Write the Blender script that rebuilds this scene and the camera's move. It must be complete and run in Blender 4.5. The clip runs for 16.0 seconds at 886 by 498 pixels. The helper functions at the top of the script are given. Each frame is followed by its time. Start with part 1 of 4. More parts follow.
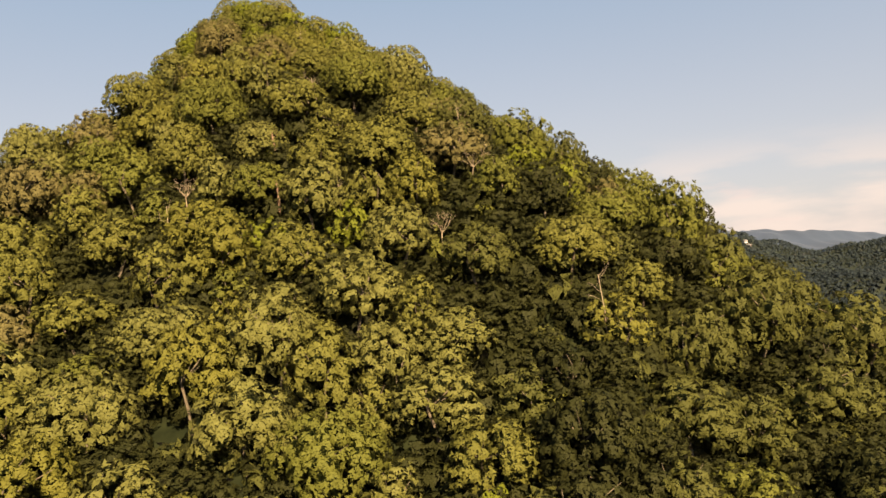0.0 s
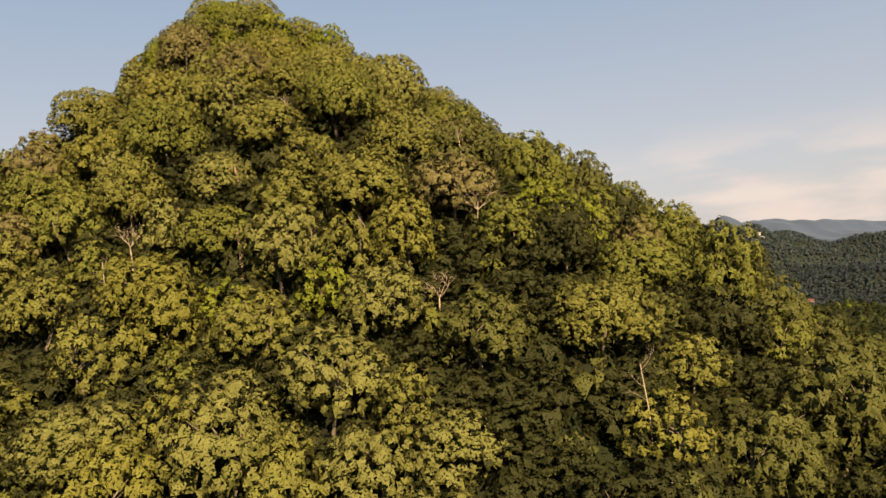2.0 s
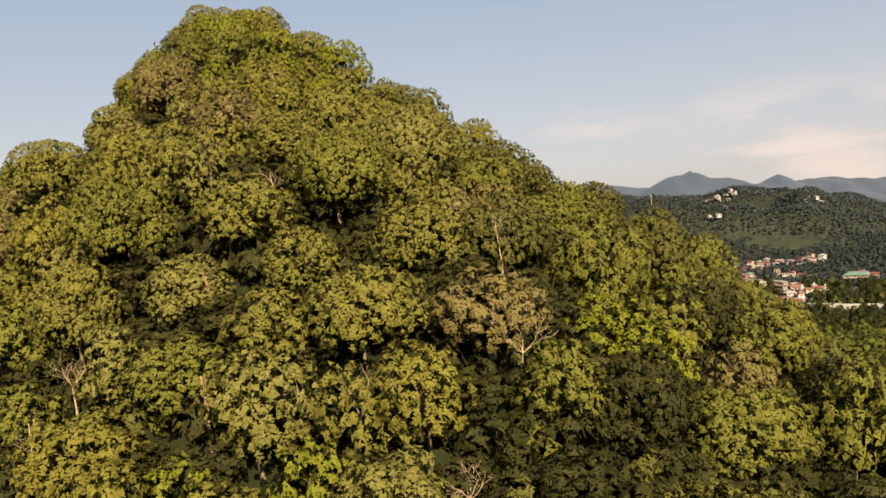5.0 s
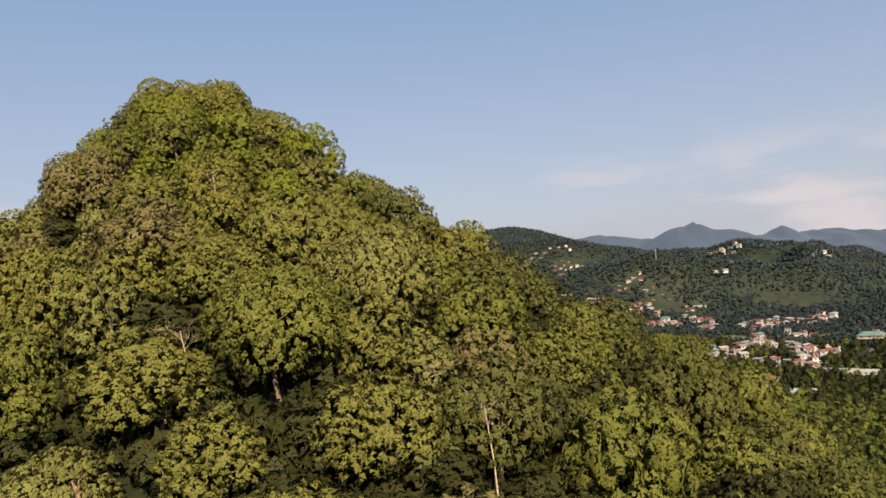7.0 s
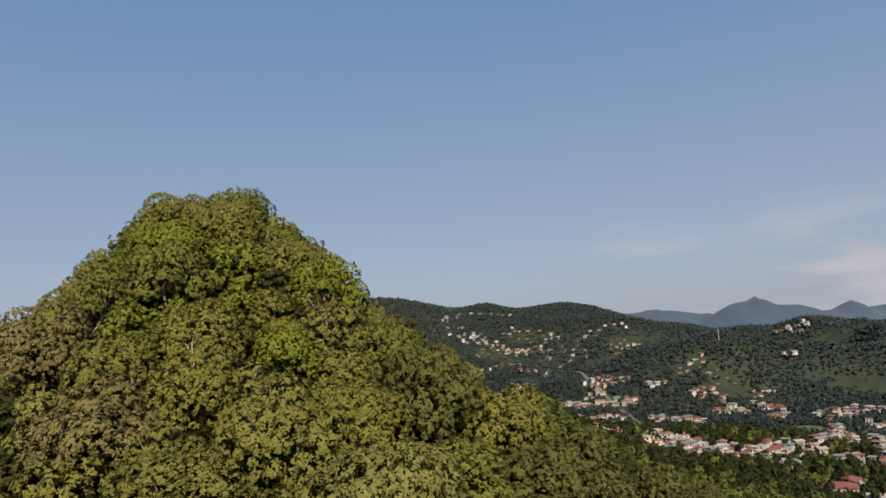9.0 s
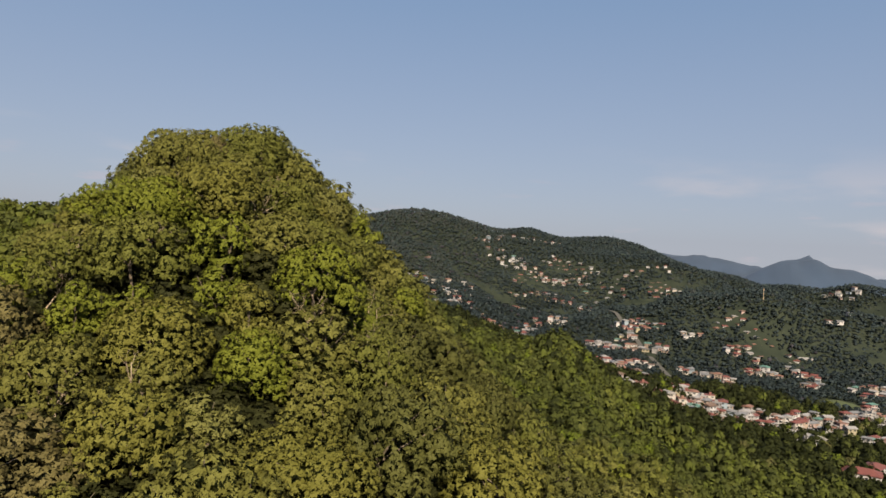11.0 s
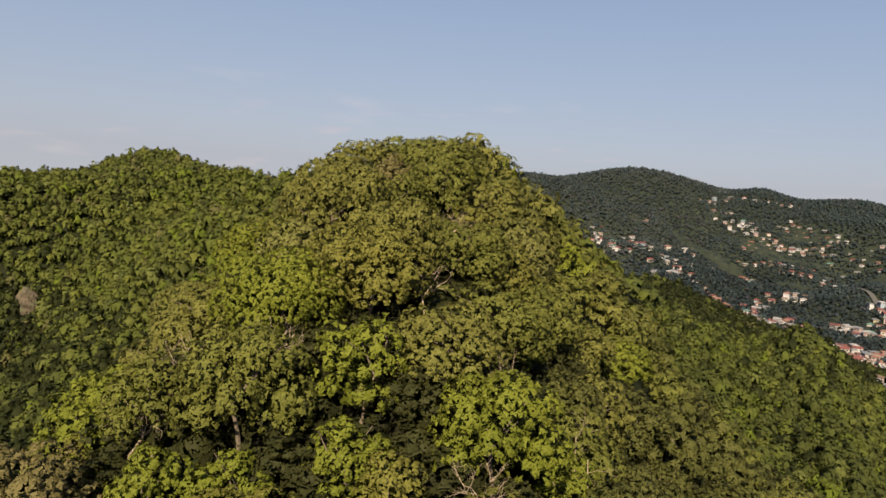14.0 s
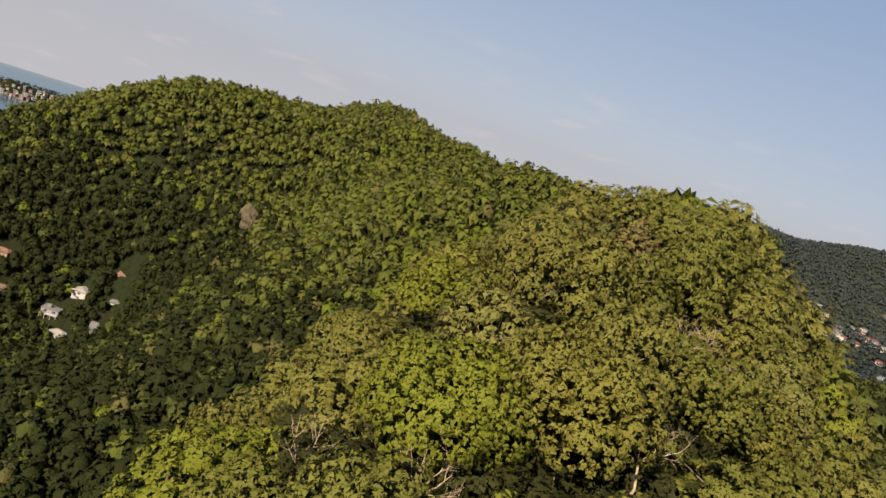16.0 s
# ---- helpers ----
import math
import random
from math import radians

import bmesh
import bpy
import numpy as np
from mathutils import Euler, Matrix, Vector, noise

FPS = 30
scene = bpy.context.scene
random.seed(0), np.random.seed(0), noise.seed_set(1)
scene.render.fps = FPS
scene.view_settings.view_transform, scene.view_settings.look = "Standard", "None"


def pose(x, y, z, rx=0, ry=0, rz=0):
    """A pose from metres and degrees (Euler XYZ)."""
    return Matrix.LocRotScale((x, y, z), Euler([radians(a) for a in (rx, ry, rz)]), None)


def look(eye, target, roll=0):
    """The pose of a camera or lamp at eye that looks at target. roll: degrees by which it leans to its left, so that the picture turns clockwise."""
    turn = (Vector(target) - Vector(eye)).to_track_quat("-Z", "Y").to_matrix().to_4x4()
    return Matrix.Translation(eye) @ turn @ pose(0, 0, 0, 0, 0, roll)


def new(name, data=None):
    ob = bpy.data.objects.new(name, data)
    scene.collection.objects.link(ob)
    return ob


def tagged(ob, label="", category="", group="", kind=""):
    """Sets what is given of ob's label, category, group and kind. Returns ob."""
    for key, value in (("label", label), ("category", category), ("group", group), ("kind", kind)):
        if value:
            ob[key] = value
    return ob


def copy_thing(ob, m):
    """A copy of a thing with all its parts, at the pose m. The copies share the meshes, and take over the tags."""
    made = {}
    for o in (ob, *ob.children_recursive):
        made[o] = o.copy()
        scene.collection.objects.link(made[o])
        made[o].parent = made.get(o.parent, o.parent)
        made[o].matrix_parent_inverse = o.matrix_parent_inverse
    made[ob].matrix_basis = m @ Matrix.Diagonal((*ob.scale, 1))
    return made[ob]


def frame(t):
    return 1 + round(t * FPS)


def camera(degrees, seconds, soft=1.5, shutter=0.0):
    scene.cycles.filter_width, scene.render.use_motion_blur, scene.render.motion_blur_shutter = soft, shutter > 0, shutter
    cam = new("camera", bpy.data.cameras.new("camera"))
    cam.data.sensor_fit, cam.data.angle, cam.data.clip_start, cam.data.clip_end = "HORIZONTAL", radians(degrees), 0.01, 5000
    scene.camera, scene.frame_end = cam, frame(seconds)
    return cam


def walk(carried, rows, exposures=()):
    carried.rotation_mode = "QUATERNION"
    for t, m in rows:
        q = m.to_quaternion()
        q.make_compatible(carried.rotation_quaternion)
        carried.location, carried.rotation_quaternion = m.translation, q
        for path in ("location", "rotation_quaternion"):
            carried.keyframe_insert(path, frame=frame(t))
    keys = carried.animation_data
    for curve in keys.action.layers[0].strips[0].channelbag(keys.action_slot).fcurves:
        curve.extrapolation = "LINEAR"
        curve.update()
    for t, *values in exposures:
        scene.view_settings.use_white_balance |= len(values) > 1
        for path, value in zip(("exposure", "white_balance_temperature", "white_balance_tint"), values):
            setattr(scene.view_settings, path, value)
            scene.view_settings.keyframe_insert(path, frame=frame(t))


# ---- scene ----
cam = camera(63.0, 16.0, soft=1.5)

PATH = [
    (0, (4.28, 2.58, 97.97), (-2.57, 102.29, 101.40), -3.86),
    (0.5, (4.35, 7.37, 100.26), (-2.52, 107.05, 104.32), -3.91),
    (1, (4.53, 11.83, 102.44), (-2.37, 111.48, 107.31), -3.95),
    (1.5, (4.61, 16.03, 104.29), (-2.50, 115.73, 107.43), -4.09),
    (2, (4.58, 20.30, 106.42), (-3.35, 119.96, 108.43), -4.31),
    (2.5, (4.39, 24.38, 108.89), (-5.38, 123.86, 111.68), -4.55),
    (3, (4.28, 28.38, 111.59), (-7.86, 127.57, 115.30), -4.66),
    (3.2, (4.39, 30.09, 112.69), (-8.74, 129.15, 116.56), -4.94),
    (5.3, (4.96, 44.20, 124.48), (-9.56, 143.06, 120.39), -4.57),
    (5.5, (4.98, 46.17, 125.42), (-9.96, 144.98, 121.89), -4.45),
    (6, (5.06, 51.19, 127.61), (-10.19, 149.98, 124.83), -4.50),
    (6.5, (5.17, 56.07, 129.74), (-9.18, 155.03, 129.06), -4.52),
    (7, (5.23, 60.74, 132.00), (-8.62, 159.74, 134.81), -4.65),
    (7.5, (4.90, 65.53, 134.31), (-8.93, 164.38, 140.50), -4.84),
    (8, (4.70, 70.00, 136.79), (-10.61, 168.36, 146.37), -4.91),
    (8.5, (4.48, 73.93, 139.32), (-12.92, 171.52, 152.51), -5.05),
    (8.7, (4.43, 75.49, 140.38), (-14.19, 172.79, 154.03), -5.07),
    (10.8, (5.78, 87.54, 151.28), (-21.17, 183.84, 151.88), 2.34),
    (11, (5.54, 88.93, 152.27), (-21.08, 185.32, 153.00), 3.18),
    (11.5, (4.72, 92.61, 154.81), (-22.67, 188.78, 155.75), 4.24),
    (12, (3.21, 96.92, 157.17), (-29.65, 191.37, 157.44), 4.82),
    (12.5, (1.63, 100.93, 159.34), (-35.42, 193.82, 158.79), 4.81),
    (13, (0.07, 104.61, 161.14), (-39.91, 196.25, 159.47), 4.07),
    (13.5, (-1.93, 108.51, 162.52), (-46.54, 197.87, 157.65), 3.70),
    (14, (-4.46, 112.60, 163.74), (-57.08, 197.29, 156.06), 4.07),
    (14.5, (-7.42, 116.00, 164.95), (-65.94, 196.59, 155.94), 6.01),
    (15, (-10.35, 118.88, 166.29), (-73.17, 196.01, 156.09), 9.26),
    (15.5, (-13.61, 121.13, 167.74), (-81.68, 193.49, 156.32), 13.88),
    (16, (-17.35, 123.56, 168.84), (-89.73, 191.07, 154.60), 19.49),
]
walk(cam, [(t, look(eye, target, roll)) for t, eye, target, roll in PATH],
     exposures=[(0, 2.20, 8200, 10), (1.5, 2.05, 8000, 9), (3.2, 2.09, 8000, 9), (5.5, 2.09, 7700, 8), (7.0, 1.88, 6600, 8), (8.5, 1.47, 6100, 6), (11.0, 1.56, 6300, 7), (13.5, 1.69, 6450, 8), (16.0, 1.77, 6650, 8)])

# ---- light ----
SUN_EL, SUN_AZ = 36.0, 158.0      # degrees; azimuth clockwise from +y
world = bpy.data.worlds.new("sky")
scene.world = world
world.use_nodes = True
wn, wl = world.node_tree.nodes, world.node_tree.links
wn.clear()


def wnode(kind, **props):
    n = wn.new(kind)
    for k, v in props.items():
        setattr(n, k, v)
    return n


sky = wnode("ShaderNodeTexSky", sky_type="NISHITA", sun_disc=False, sun_elevation=radians(SUN_EL),
            sun_rotation=radians(SUN_AZ), altitude=150.0, air_density=1.0, dust_density=2.0, ozone_density=1.5)
coord = wnode("ShaderNodeTexCoord")
split = wnode("ShaderNodeSeparateXYZ")
wl.new(coord.outputs["Generated"], split.inputs[0])
floor_z = wnode("ShaderNodeMath", operation="MAXIMUM")
floor_z.inputs[1].default_value = 0.035
wl.new(split.outputs["Z"], floor_z.inputs[0])
upward = wnode("ShaderNodeCombineXYZ")
wl.new(split.outputs["X"], upward.inputs["X"])
wl.new(split.outputs["Y"], upward.inputs["Y"])
wl.new(floor_z.outputs[0], upward.inputs["Z"])
wl.new(upward.outputs[0], sky.inputs[0])
tint = wnode("ShaderNodeValToRGB")       # the soft evening haze low over the land
for e, (p, c) in zip(tint.color_ramp.elements, ((0.0, (5.6, 5.4, 6.2, 1)), (1.0, (2.35, 3.7, 6.0, 1)))):
    e.position, e.color = p, c
lift = wnode("ShaderNodeMapRange")
lift.inputs["From Min"].default_value, lift.inputs["From Max"].default_value = -0.05, 0.42
wl.new(split.outputs["Z"], lift.inputs["Value"])
wl.new(lift.outputs[0], tint.inputs[0])
hazy = wnode("ShaderNodeMix", data_type="RGBA")
hazy.inputs["Factor"].default_value = 0.7
wl.new(sky.outputs[0], hazy.inputs["A"])
wl.new(tint.outputs[0], hazy.inputs["B"])
squash = wnode("ShaderNodeMapping")
squash.inputs["Scale"].default_value = (3.0, 3.0, 13.0)
wl.new(coord.outputs["Generated"], squash.inputs[0])
puffs = wnode("ShaderNodeTexNoise")
puffs.inputs["Scale"].default_value, puffs.inputs["Detail"].default_value = 1.5, 6.0
wl.new(squash.outputs[0], puffs.inputs["Vector"])
facing = wnode("ShaderNodeVectorMath", operation="DOT_PRODUCT")   # the bank of cloud stands over the eastern mountains
facing.inputs[1].default_value = (math.sin(radians(34)), math.cos(radians(34)), 0.06)
wl.new(coord.outputs["Generated"], facing.inputs[0])
bank = wnode("ShaderNodeMapRange")
bank.inputs["From Min"].default_value, bank.inputs["From Max"].default_value = 0.90, 1.0
bank.inputs["To Min"].default_value, bank.inputs["To Max"].default_value = 0.0, 0.24
wl.new(facing.outputs["Value"], bank.inputs["Value"])
heap = wnode("ShaderNodeMath", operation="ADD")
wl.new(puffs.outputs["Fac"], heap.inputs[0])
wl.new(bank.outputs[0], heap.inputs[1])
cut = wnode("ShaderNodeMapRange", interpolation_type="SMOOTHSTEP")
cut.inputs["From Min"].default_value, cut.inputs["From Max"].default_value = 0.60, 0.80
wl.new(heap.outputs[0], cut.inputs["Value"])
low = wnode("ShaderNodeMapRange", interpolation_type="SMOOTHSTEP")
low.inputs["From Min"].default_value, low.inputs["From Max"].default_value = 0.17, 0.06
wl.new(split.outputs["Z"], low.inputs["Value"])
cover = wnode("ShaderNodeMath", operation="MULTIPLY")
wl.new(cut.outputs[0], cover.inputs[0])
wl.new(low.outputs[0], cover.inputs[1])
thin = wnode("ShaderNodeMath", operation="MULTIPLY")
thin.inputs[1].default_value = 0.6
wl.new(cover.outputs[0], thin.inputs[0])
mixed = wnode("ShaderNodeMix", data_type="RGBA")
mixed.inputs["B"].default_value = (7.2, 6.3, 6.4, 1)
wl.new(thin.outputs[0], mixed.inputs["Factor"])
wl.new(hazy.outputs["Result"], mixed.inputs["A"])
flat_puffs = wnode("ShaderNodeMapping")
flat_puffs.inputs["Scale"].default_value = (7.0, 7.0, 34.0)
wl.new(coord.outputs["Generated"], flat_puffs.inputs[0])
wisps = wnode("ShaderNodeTexNoise")
wisps.inputs["Scale"].default_value, wisps.inputs["Detail"].default_value = 1.6, 5.0
wl.new(flat_puffs.outputs[0], wisps.inputs["Vector"])
wisp_cut = wnode("ShaderNodeMapRange", interpolation_type="SMOOTHSTEP")
wisp_cut.inputs["From Min"].default_value, wisp_cut.inputs["From Max"].default_value = 0.60, 0.74
wl.new(wisps.outputs["Fac"], wisp_cut.inputs["Value"])
wisp_low = wnode("ShaderNodeMapRange", interpolation_type="SMOOTHSTEP")
wisp_low.inputs["From Min"].default_value, wisp_low.inputs["From Max"].default_value, wisp_low.inputs["To Max"].default_value = 0.13, 0.07, 0.32
wl.new(split.outputs["Z"], wisp_low.inputs["Value"])
wisp = wnode("ShaderNodeMath", operation="MULTIPLY")
wl.new(wisp_cut.outputs[0], wisp.inputs[0])
wl.new(wisp_low.outputs[0], wisp.inputs[1])
wispy = wnode("ShaderNodeMix", data_type="RGBA")
wispy.inputs["B"].default_value = (6.6, 5.5, 5.9, 1)
wl.new(wisp.outputs[0], wispy.inputs["Factor"])
wl.new(mixed.outputs["Result"], wispy.inputs["A"])
backg = wnode("ShaderNodeBackground")
backg.inputs["Strength"].default_value = 0.031
wl.new(wispy.outputs["Result"], backg.inputs[0])
wout = wnode("ShaderNodeOutputWorld")
wl.new(backg.outputs[0], wout.inputs[0])

sun = new("sun", bpy.data.lights.new("sun", "SUN"))
sun.data.energy, sun.data.angle, sun.data.color = 5.0, radians(0.5), (1.0, 0.80, 0.54)
az, el = radians(SUN_AZ), radians(SUN_EL)
sun.matrix_world = look((0, 0, 300), Vector((0, 0, 300)) - 100 * Vector((math.sin(az) * math.cos(el), math.cos(az) * math.cos(el), math.sin(el))))

# ---- materials ----


def material(name, build, rough=0.8):
    m = bpy.data.materials.new(name)
    m.use_nodes = True
    nt = m.node_tree
    nt.nodes["Principled BSDF"].inputs["Roughness"].default_value = rough
    build(nt, nt.nodes, nt.links, nt.nodes["Principled BSDF"])
    return m


def ramp(nodes, stops):
    r = nodes.new("ShaderNodeValToRGB")
    while len(r.color_ramp.elements) < len(stops):
        r.color_ramp.elements.new(0.5)
    for e, (p, c) in zip(r.color_ramp.elements, stops):
        e.position, e.color = p, (*c, 1)
    return r


def noise_node(nodes, links, scale, detail=4.0, world_space=True, rough=0.6):
    n = nodes.new("ShaderNodeTexNoise")
    n.inputs["Scale"].default_value, n.inputs["Detail"].default_value, n.inputs["Roughness"].default_value = scale, detail, rough
    if world_space:
        g = nodes.new("ShaderNodeNewGeometry")
        links.new(g.outputs["Position"], n.inputs["Vector"])
    else:
        c = nodes.new("ShaderNodeTexCoord")
        links.new(c.outputs["Object"], n.inputs["Vector"])
    return n


def leaf_material(name, dark, light, patch=0.16, glow=0.07, leaflet=5.0):
    """Sprays of small leaves: each leaflet its own shade, drifting from bough to bough, with air between the leaflets."""
    def build(nt, nodes, links, bsdf):
        g = nodes.new("ShaderNodeNewGeometry")
        cells = nodes.new("ShaderNodeTexVoronoi")
        cells.inputs["Scale"].default_value = leaflet or 1.0
        links.new(g.outputs["Position"], cells.inputs["Vector"])
        tone = nodes.new("ShaderNodeSeparateColor")
        links.new(cells.outputs["Color"], tone.inputs[0])
        total = None
        for socket, lo, hi, weight in ((g.outputs["Random Per Island"], 0, 1, 0.06 if leaflet else 0.12), (tone.outputs[0], 0, 1, 0.16 if leaflet else 0.0),
                                       (noise_node(nodes, links, patch, 2.0).outputs["Fac"], 0.3, 0.7, 0.50), (noise_node(nodes, links, patch * 7, 2.0).outputs["Fac"], 0.3, 0.7, 0.28)):
            w = nodes.new("ShaderNodeMapRange")
            w.inputs["From Min"].default_value, w.inputs["From Max"].default_value, w.inputs["To Max"].default_value = lo, hi, weight
            links.new(socket, w.inputs["Value"])
            if total is None:
                total = w.outputs[0]
            else:
                add = nodes.new("ShaderNodeMath")
                links.new(total, add.inputs[0])
                links.new(w.outputs[0], add.inputs[1])
                total = add.outputs[0]
        r = ramp(nodes, [(0.0, dark), (1.0, light)])
        links.new(total, r.inputs[0])
        links.new(r.outputs[0], bsdf.inputs["Base Color"])
        bsdf.inputs["Specular IOR Level"].default_value = 0.04
        bp = nodes.new("ShaderNodeBump")
        bp.inputs["Strength"].default_value, bp.inputs["Distance"].default_value = 0.9, 0.15 if leaflet else 0.6
        links.new(noise_node(nodes, links, patch * 14, 3.0).outputs["Fac"], bp.inputs["Height"])
        bough, turned, soft_n = nodes.new("ShaderNodeAttribute"), nodes.new("ShaderNodeVectorTransform"), nodes.new("ShaderNodeMix")
        bough.attribute_name = "bough"
        turned.vector_type, turned.convert_from, turned.convert_to = "NORMAL", "OBJECT", "WORLD"
        soft_n.data_type, soft_n.inputs["Factor"].default_value = "VECTOR", 0.62
        links.new(bough.outputs["Vector"], turned.inputs[0])
        links.new(g.outputs["Normal"], soft_n.inputs["A"])
        links.new(turned.outputs[0], soft_n.inputs["B"])
        links.new(soft_n.outputs["Result"], bp.inputs["Normal"])
        links.new(bp.outputs[0], bsdf.inputs["Normal"])
        tr = nodes.new("ShaderNodeBsdfTranslucent")
        links.new(r.outputs[0], tr.inputs[0])
        mix = nodes.new("ShaderNodeMixShader")
        mix.inputs[0].default_value = glow
        links.new(bsdf.outputs[0], mix.inputs[1])
        links.new(tr.outputs[0], mix.inputs[2])
        last = mix
        if leaflet:
            hole = nodes.new("ShaderNodeMath")
            hole.operation, hole.inputs[1].default_value = "GREATER_THAN", 0.64
            links.new(cells.outputs["Distance"], hole.inputs[0])
            air = nodes.new("ShaderNodeBsdfTransparent")
            last = nodes.new("ShaderNodeMixShader")
            links.new(hole.outputs[0], last.inputs[0])
            links.new(mix.outputs[0], last.inputs[1])
            links.new(air.outputs[0], last.inputs[2])
        links.new(last.outputs[0], nodes["Material Output"].inputs[0])
    return material(name, build, 0.6)


LEAF_TONES = [     # name, darkest and lightest leaf
    ("olive", (0.0490, 0.0505, 0.0132), (0.0820, 0.0825, 0.0222)),
    ("green", (0.0410, 0.0455, 0.0108), (0.0715, 0.0760, 0.0182)),
    ("dark", (0.0285, 0.0315, 0.0098), (0.0530, 0.0550, 0.0168)),
    ("bright", (0.0490, 0.0590, 0.0082), (0.0810, 0.0910, 0.0138)),
    ("yellow", (0.0545, 0.0550, 0.0122), (0.0845, 0.0830, 0.0205)),
    ("dry", (0.0540, 0.0480, 0.0200), (0.0800, 0.0700, 0.0300)),
    ("pale", (0.0570, 0.0585, 0.0178), (0.0875, 0.0885, 0.0290)),
    # near-black green: dark valley trees, and shade painted into gaps and gully
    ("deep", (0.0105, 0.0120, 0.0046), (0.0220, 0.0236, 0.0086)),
]
LEAVES = [leaf_material("leaf_" + n, a, b) for n, a, b in LEAF_TONES]
SLOPE_LEAVES = [leaf_material("slope_leaf_" + n, tuple(np.multiply(a, (0.80, 0.90, 0.85))), tuple(np.multiply(b, (0.78, 0.88, 0.84))), leaflet=0) for n, a, b in LEAF_TONES]
# bluer, dimmer copies of the leaf tones: distance haze put into the colour
HAZED_LEAVES = [
    leaf_material("hazed_leaf_olive", (0.0182, 0.0228, 0.0240), (0.0312, 0.0368, 0.0379), 0.03, 0.07, 0),
    leaf_material("hazed_leaf_green", (0.0142, 0.0213, 0.0240), (0.0263, 0.0348, 0.0364), 0.03, 0.07, 0),
    leaf_material("hazed_leaf_dark", (0.0119, 0.0179, 0.0229), (0.0218, 0.0301, 0.0350), 0.03, 0.07, 0),
    leaf_material("hazed_leaf_bright", (0.0182, 0.0252, 0.0229), (0.0312, 0.0407, 0.0364), 0.03, 0.07, 0),
    leaf_material("hazed_leaf_yellow", (0.0202, 0.0237, 0.0240), (0.0330, 0.0375, 0.0379), 0.03, 0.07, 0),
    leaf_material("hazed_leaf_dry", (0.0207, 0.0206, 0.0278), (0.0320, 0.0312, 0.0438), 0.03, 0.07, 0),
    leaf_material("hazed_leaf_pale", (0.0207, 0.0246, 0.0278), (0.0342, 0.0386, 0.0438), 0.03, 0.07, 0),
    leaf_material("hazed_leaf_deep", (0.0081, 0.0123, 0.0138), (0.0159, 0.0217, 0.0264), 0.03, 0.07, 0),
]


def mottled(name, a, b, scale, rough=0.85, bump=0.0, world_space=True, c=None, scale2=None):
    def build(nt, nodes, links, bsdf):
        n = noise_node(nodes, links, scale, 5.0, world_space)
        r = ramp(nodes, [(0.3, a), (0.7, b)])
        links.new(n.outputs["Fac"], r.inputs[0])
        colour = r.outputs[0]
        if c is not None:
            n2 = noise_node(nodes, links, scale2, 3.0, world_space)
            s = nodes.new("ShaderNodeMapRange")
            s.inputs["From Min"].default_value, s.inputs["From Max"].default_value = 0.5, 0.68
            links.new(n2.outputs["Fac"], s.inputs["Value"])
            mx = nodes.new("ShaderNodeMix")
            mx.data_type = "RGBA"
            links.new(s.outputs[0], mx.inputs["Factor"])
            links.new(colour, mx.inputs["A"])
            mx.inputs["B"].default_value = (*c, 1)
            colour = mx.outputs["Result"]
        links.new(colour, bsdf.inputs["Base Color"])
        if bump:
            bp = nodes.new("ShaderNodeBump")
            bp.inputs["Strength"].default_value, bp.inputs["Distance"].default_value = 0.8, bump
            links.new(n.outputs["Fac"], bp.inputs["Height"])
            links.new(bp.outputs[0], bsdf.inputs["Normal"])
    m = material(name, build, rough)
    if rough > 0.92:
        m.node_tree.nodes["Principled BSDF"].inputs["Specular IOR Level"].default_value = 0.05
    return m


def wood_floor():
    """Near-black on the hill, the shade under the trees put into the colour; to the north it turns to the far woods'
    green, to hide gaps between their crowns.
    """
    m = mottled("shade_toned_ground", (0.0045, 0.0064, 0.0030), (0.0115, 0.0145, 0.0062), 0.35, 0.95, 0.4, c=(0.0085, 0.0085, 0.0050), scale2=0.05)
    nodes, links = m.node_tree.nodes, m.node_tree.links
    bsdf = nodes["Principled BSDF"]
    was = bsdf.inputs["Base Color"].links[0].from_socket
    g, sep, north, mx = (nodes.new("ShaderNode" + k) for k in ("NewGeometry", "SeparateXYZ", "MapRange", "Mix"))
    mx.data_type = "RGBA"
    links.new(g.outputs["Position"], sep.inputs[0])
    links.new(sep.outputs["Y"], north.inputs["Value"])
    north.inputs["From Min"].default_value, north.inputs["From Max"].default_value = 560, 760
    north_tone = ramp(nodes, [(0.35, (0.0130, 0.0175, 0.0140)), (0.65, (0.0220, 0.0270, 0.0200))])
    links.new(noise_node(nodes, links, 0.06, 5.0).outputs["Fac"], north_tone.inputs[0])
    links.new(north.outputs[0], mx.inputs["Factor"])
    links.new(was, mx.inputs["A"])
    links.new(north_tone.outputs[0], mx.inputs["B"])
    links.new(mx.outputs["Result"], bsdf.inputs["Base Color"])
    return m


M_GROUND = wood_floor()
M_BARK = mottled("bark", (0.0434, 0.0341, 0.0248), (0.1178, 0.0930, 0.0682), 6.0, 0.9, 0.05, False)
M_DEAD = mottled("bleached_wood", (0.1395, 0.1070, 0.0790), (0.2790, 0.2278, 0.1767), 5.0, 0.85, 0.04, False, (0.1488, 0.1023, 0.0744), 1.5)
M_RED_BARK = mottled("peeling_red_bark", (0.0806, 0.0403, 0.0279), (0.1860, 0.1240, 0.0868), 3.0, 0.8, 0.04, False)
M_WATER = mottled("sea_water", (0.0124, 0.0372, 0.0558), (0.0186, 0.0496, 0.0682), 0.02, 0.15, 0.1)

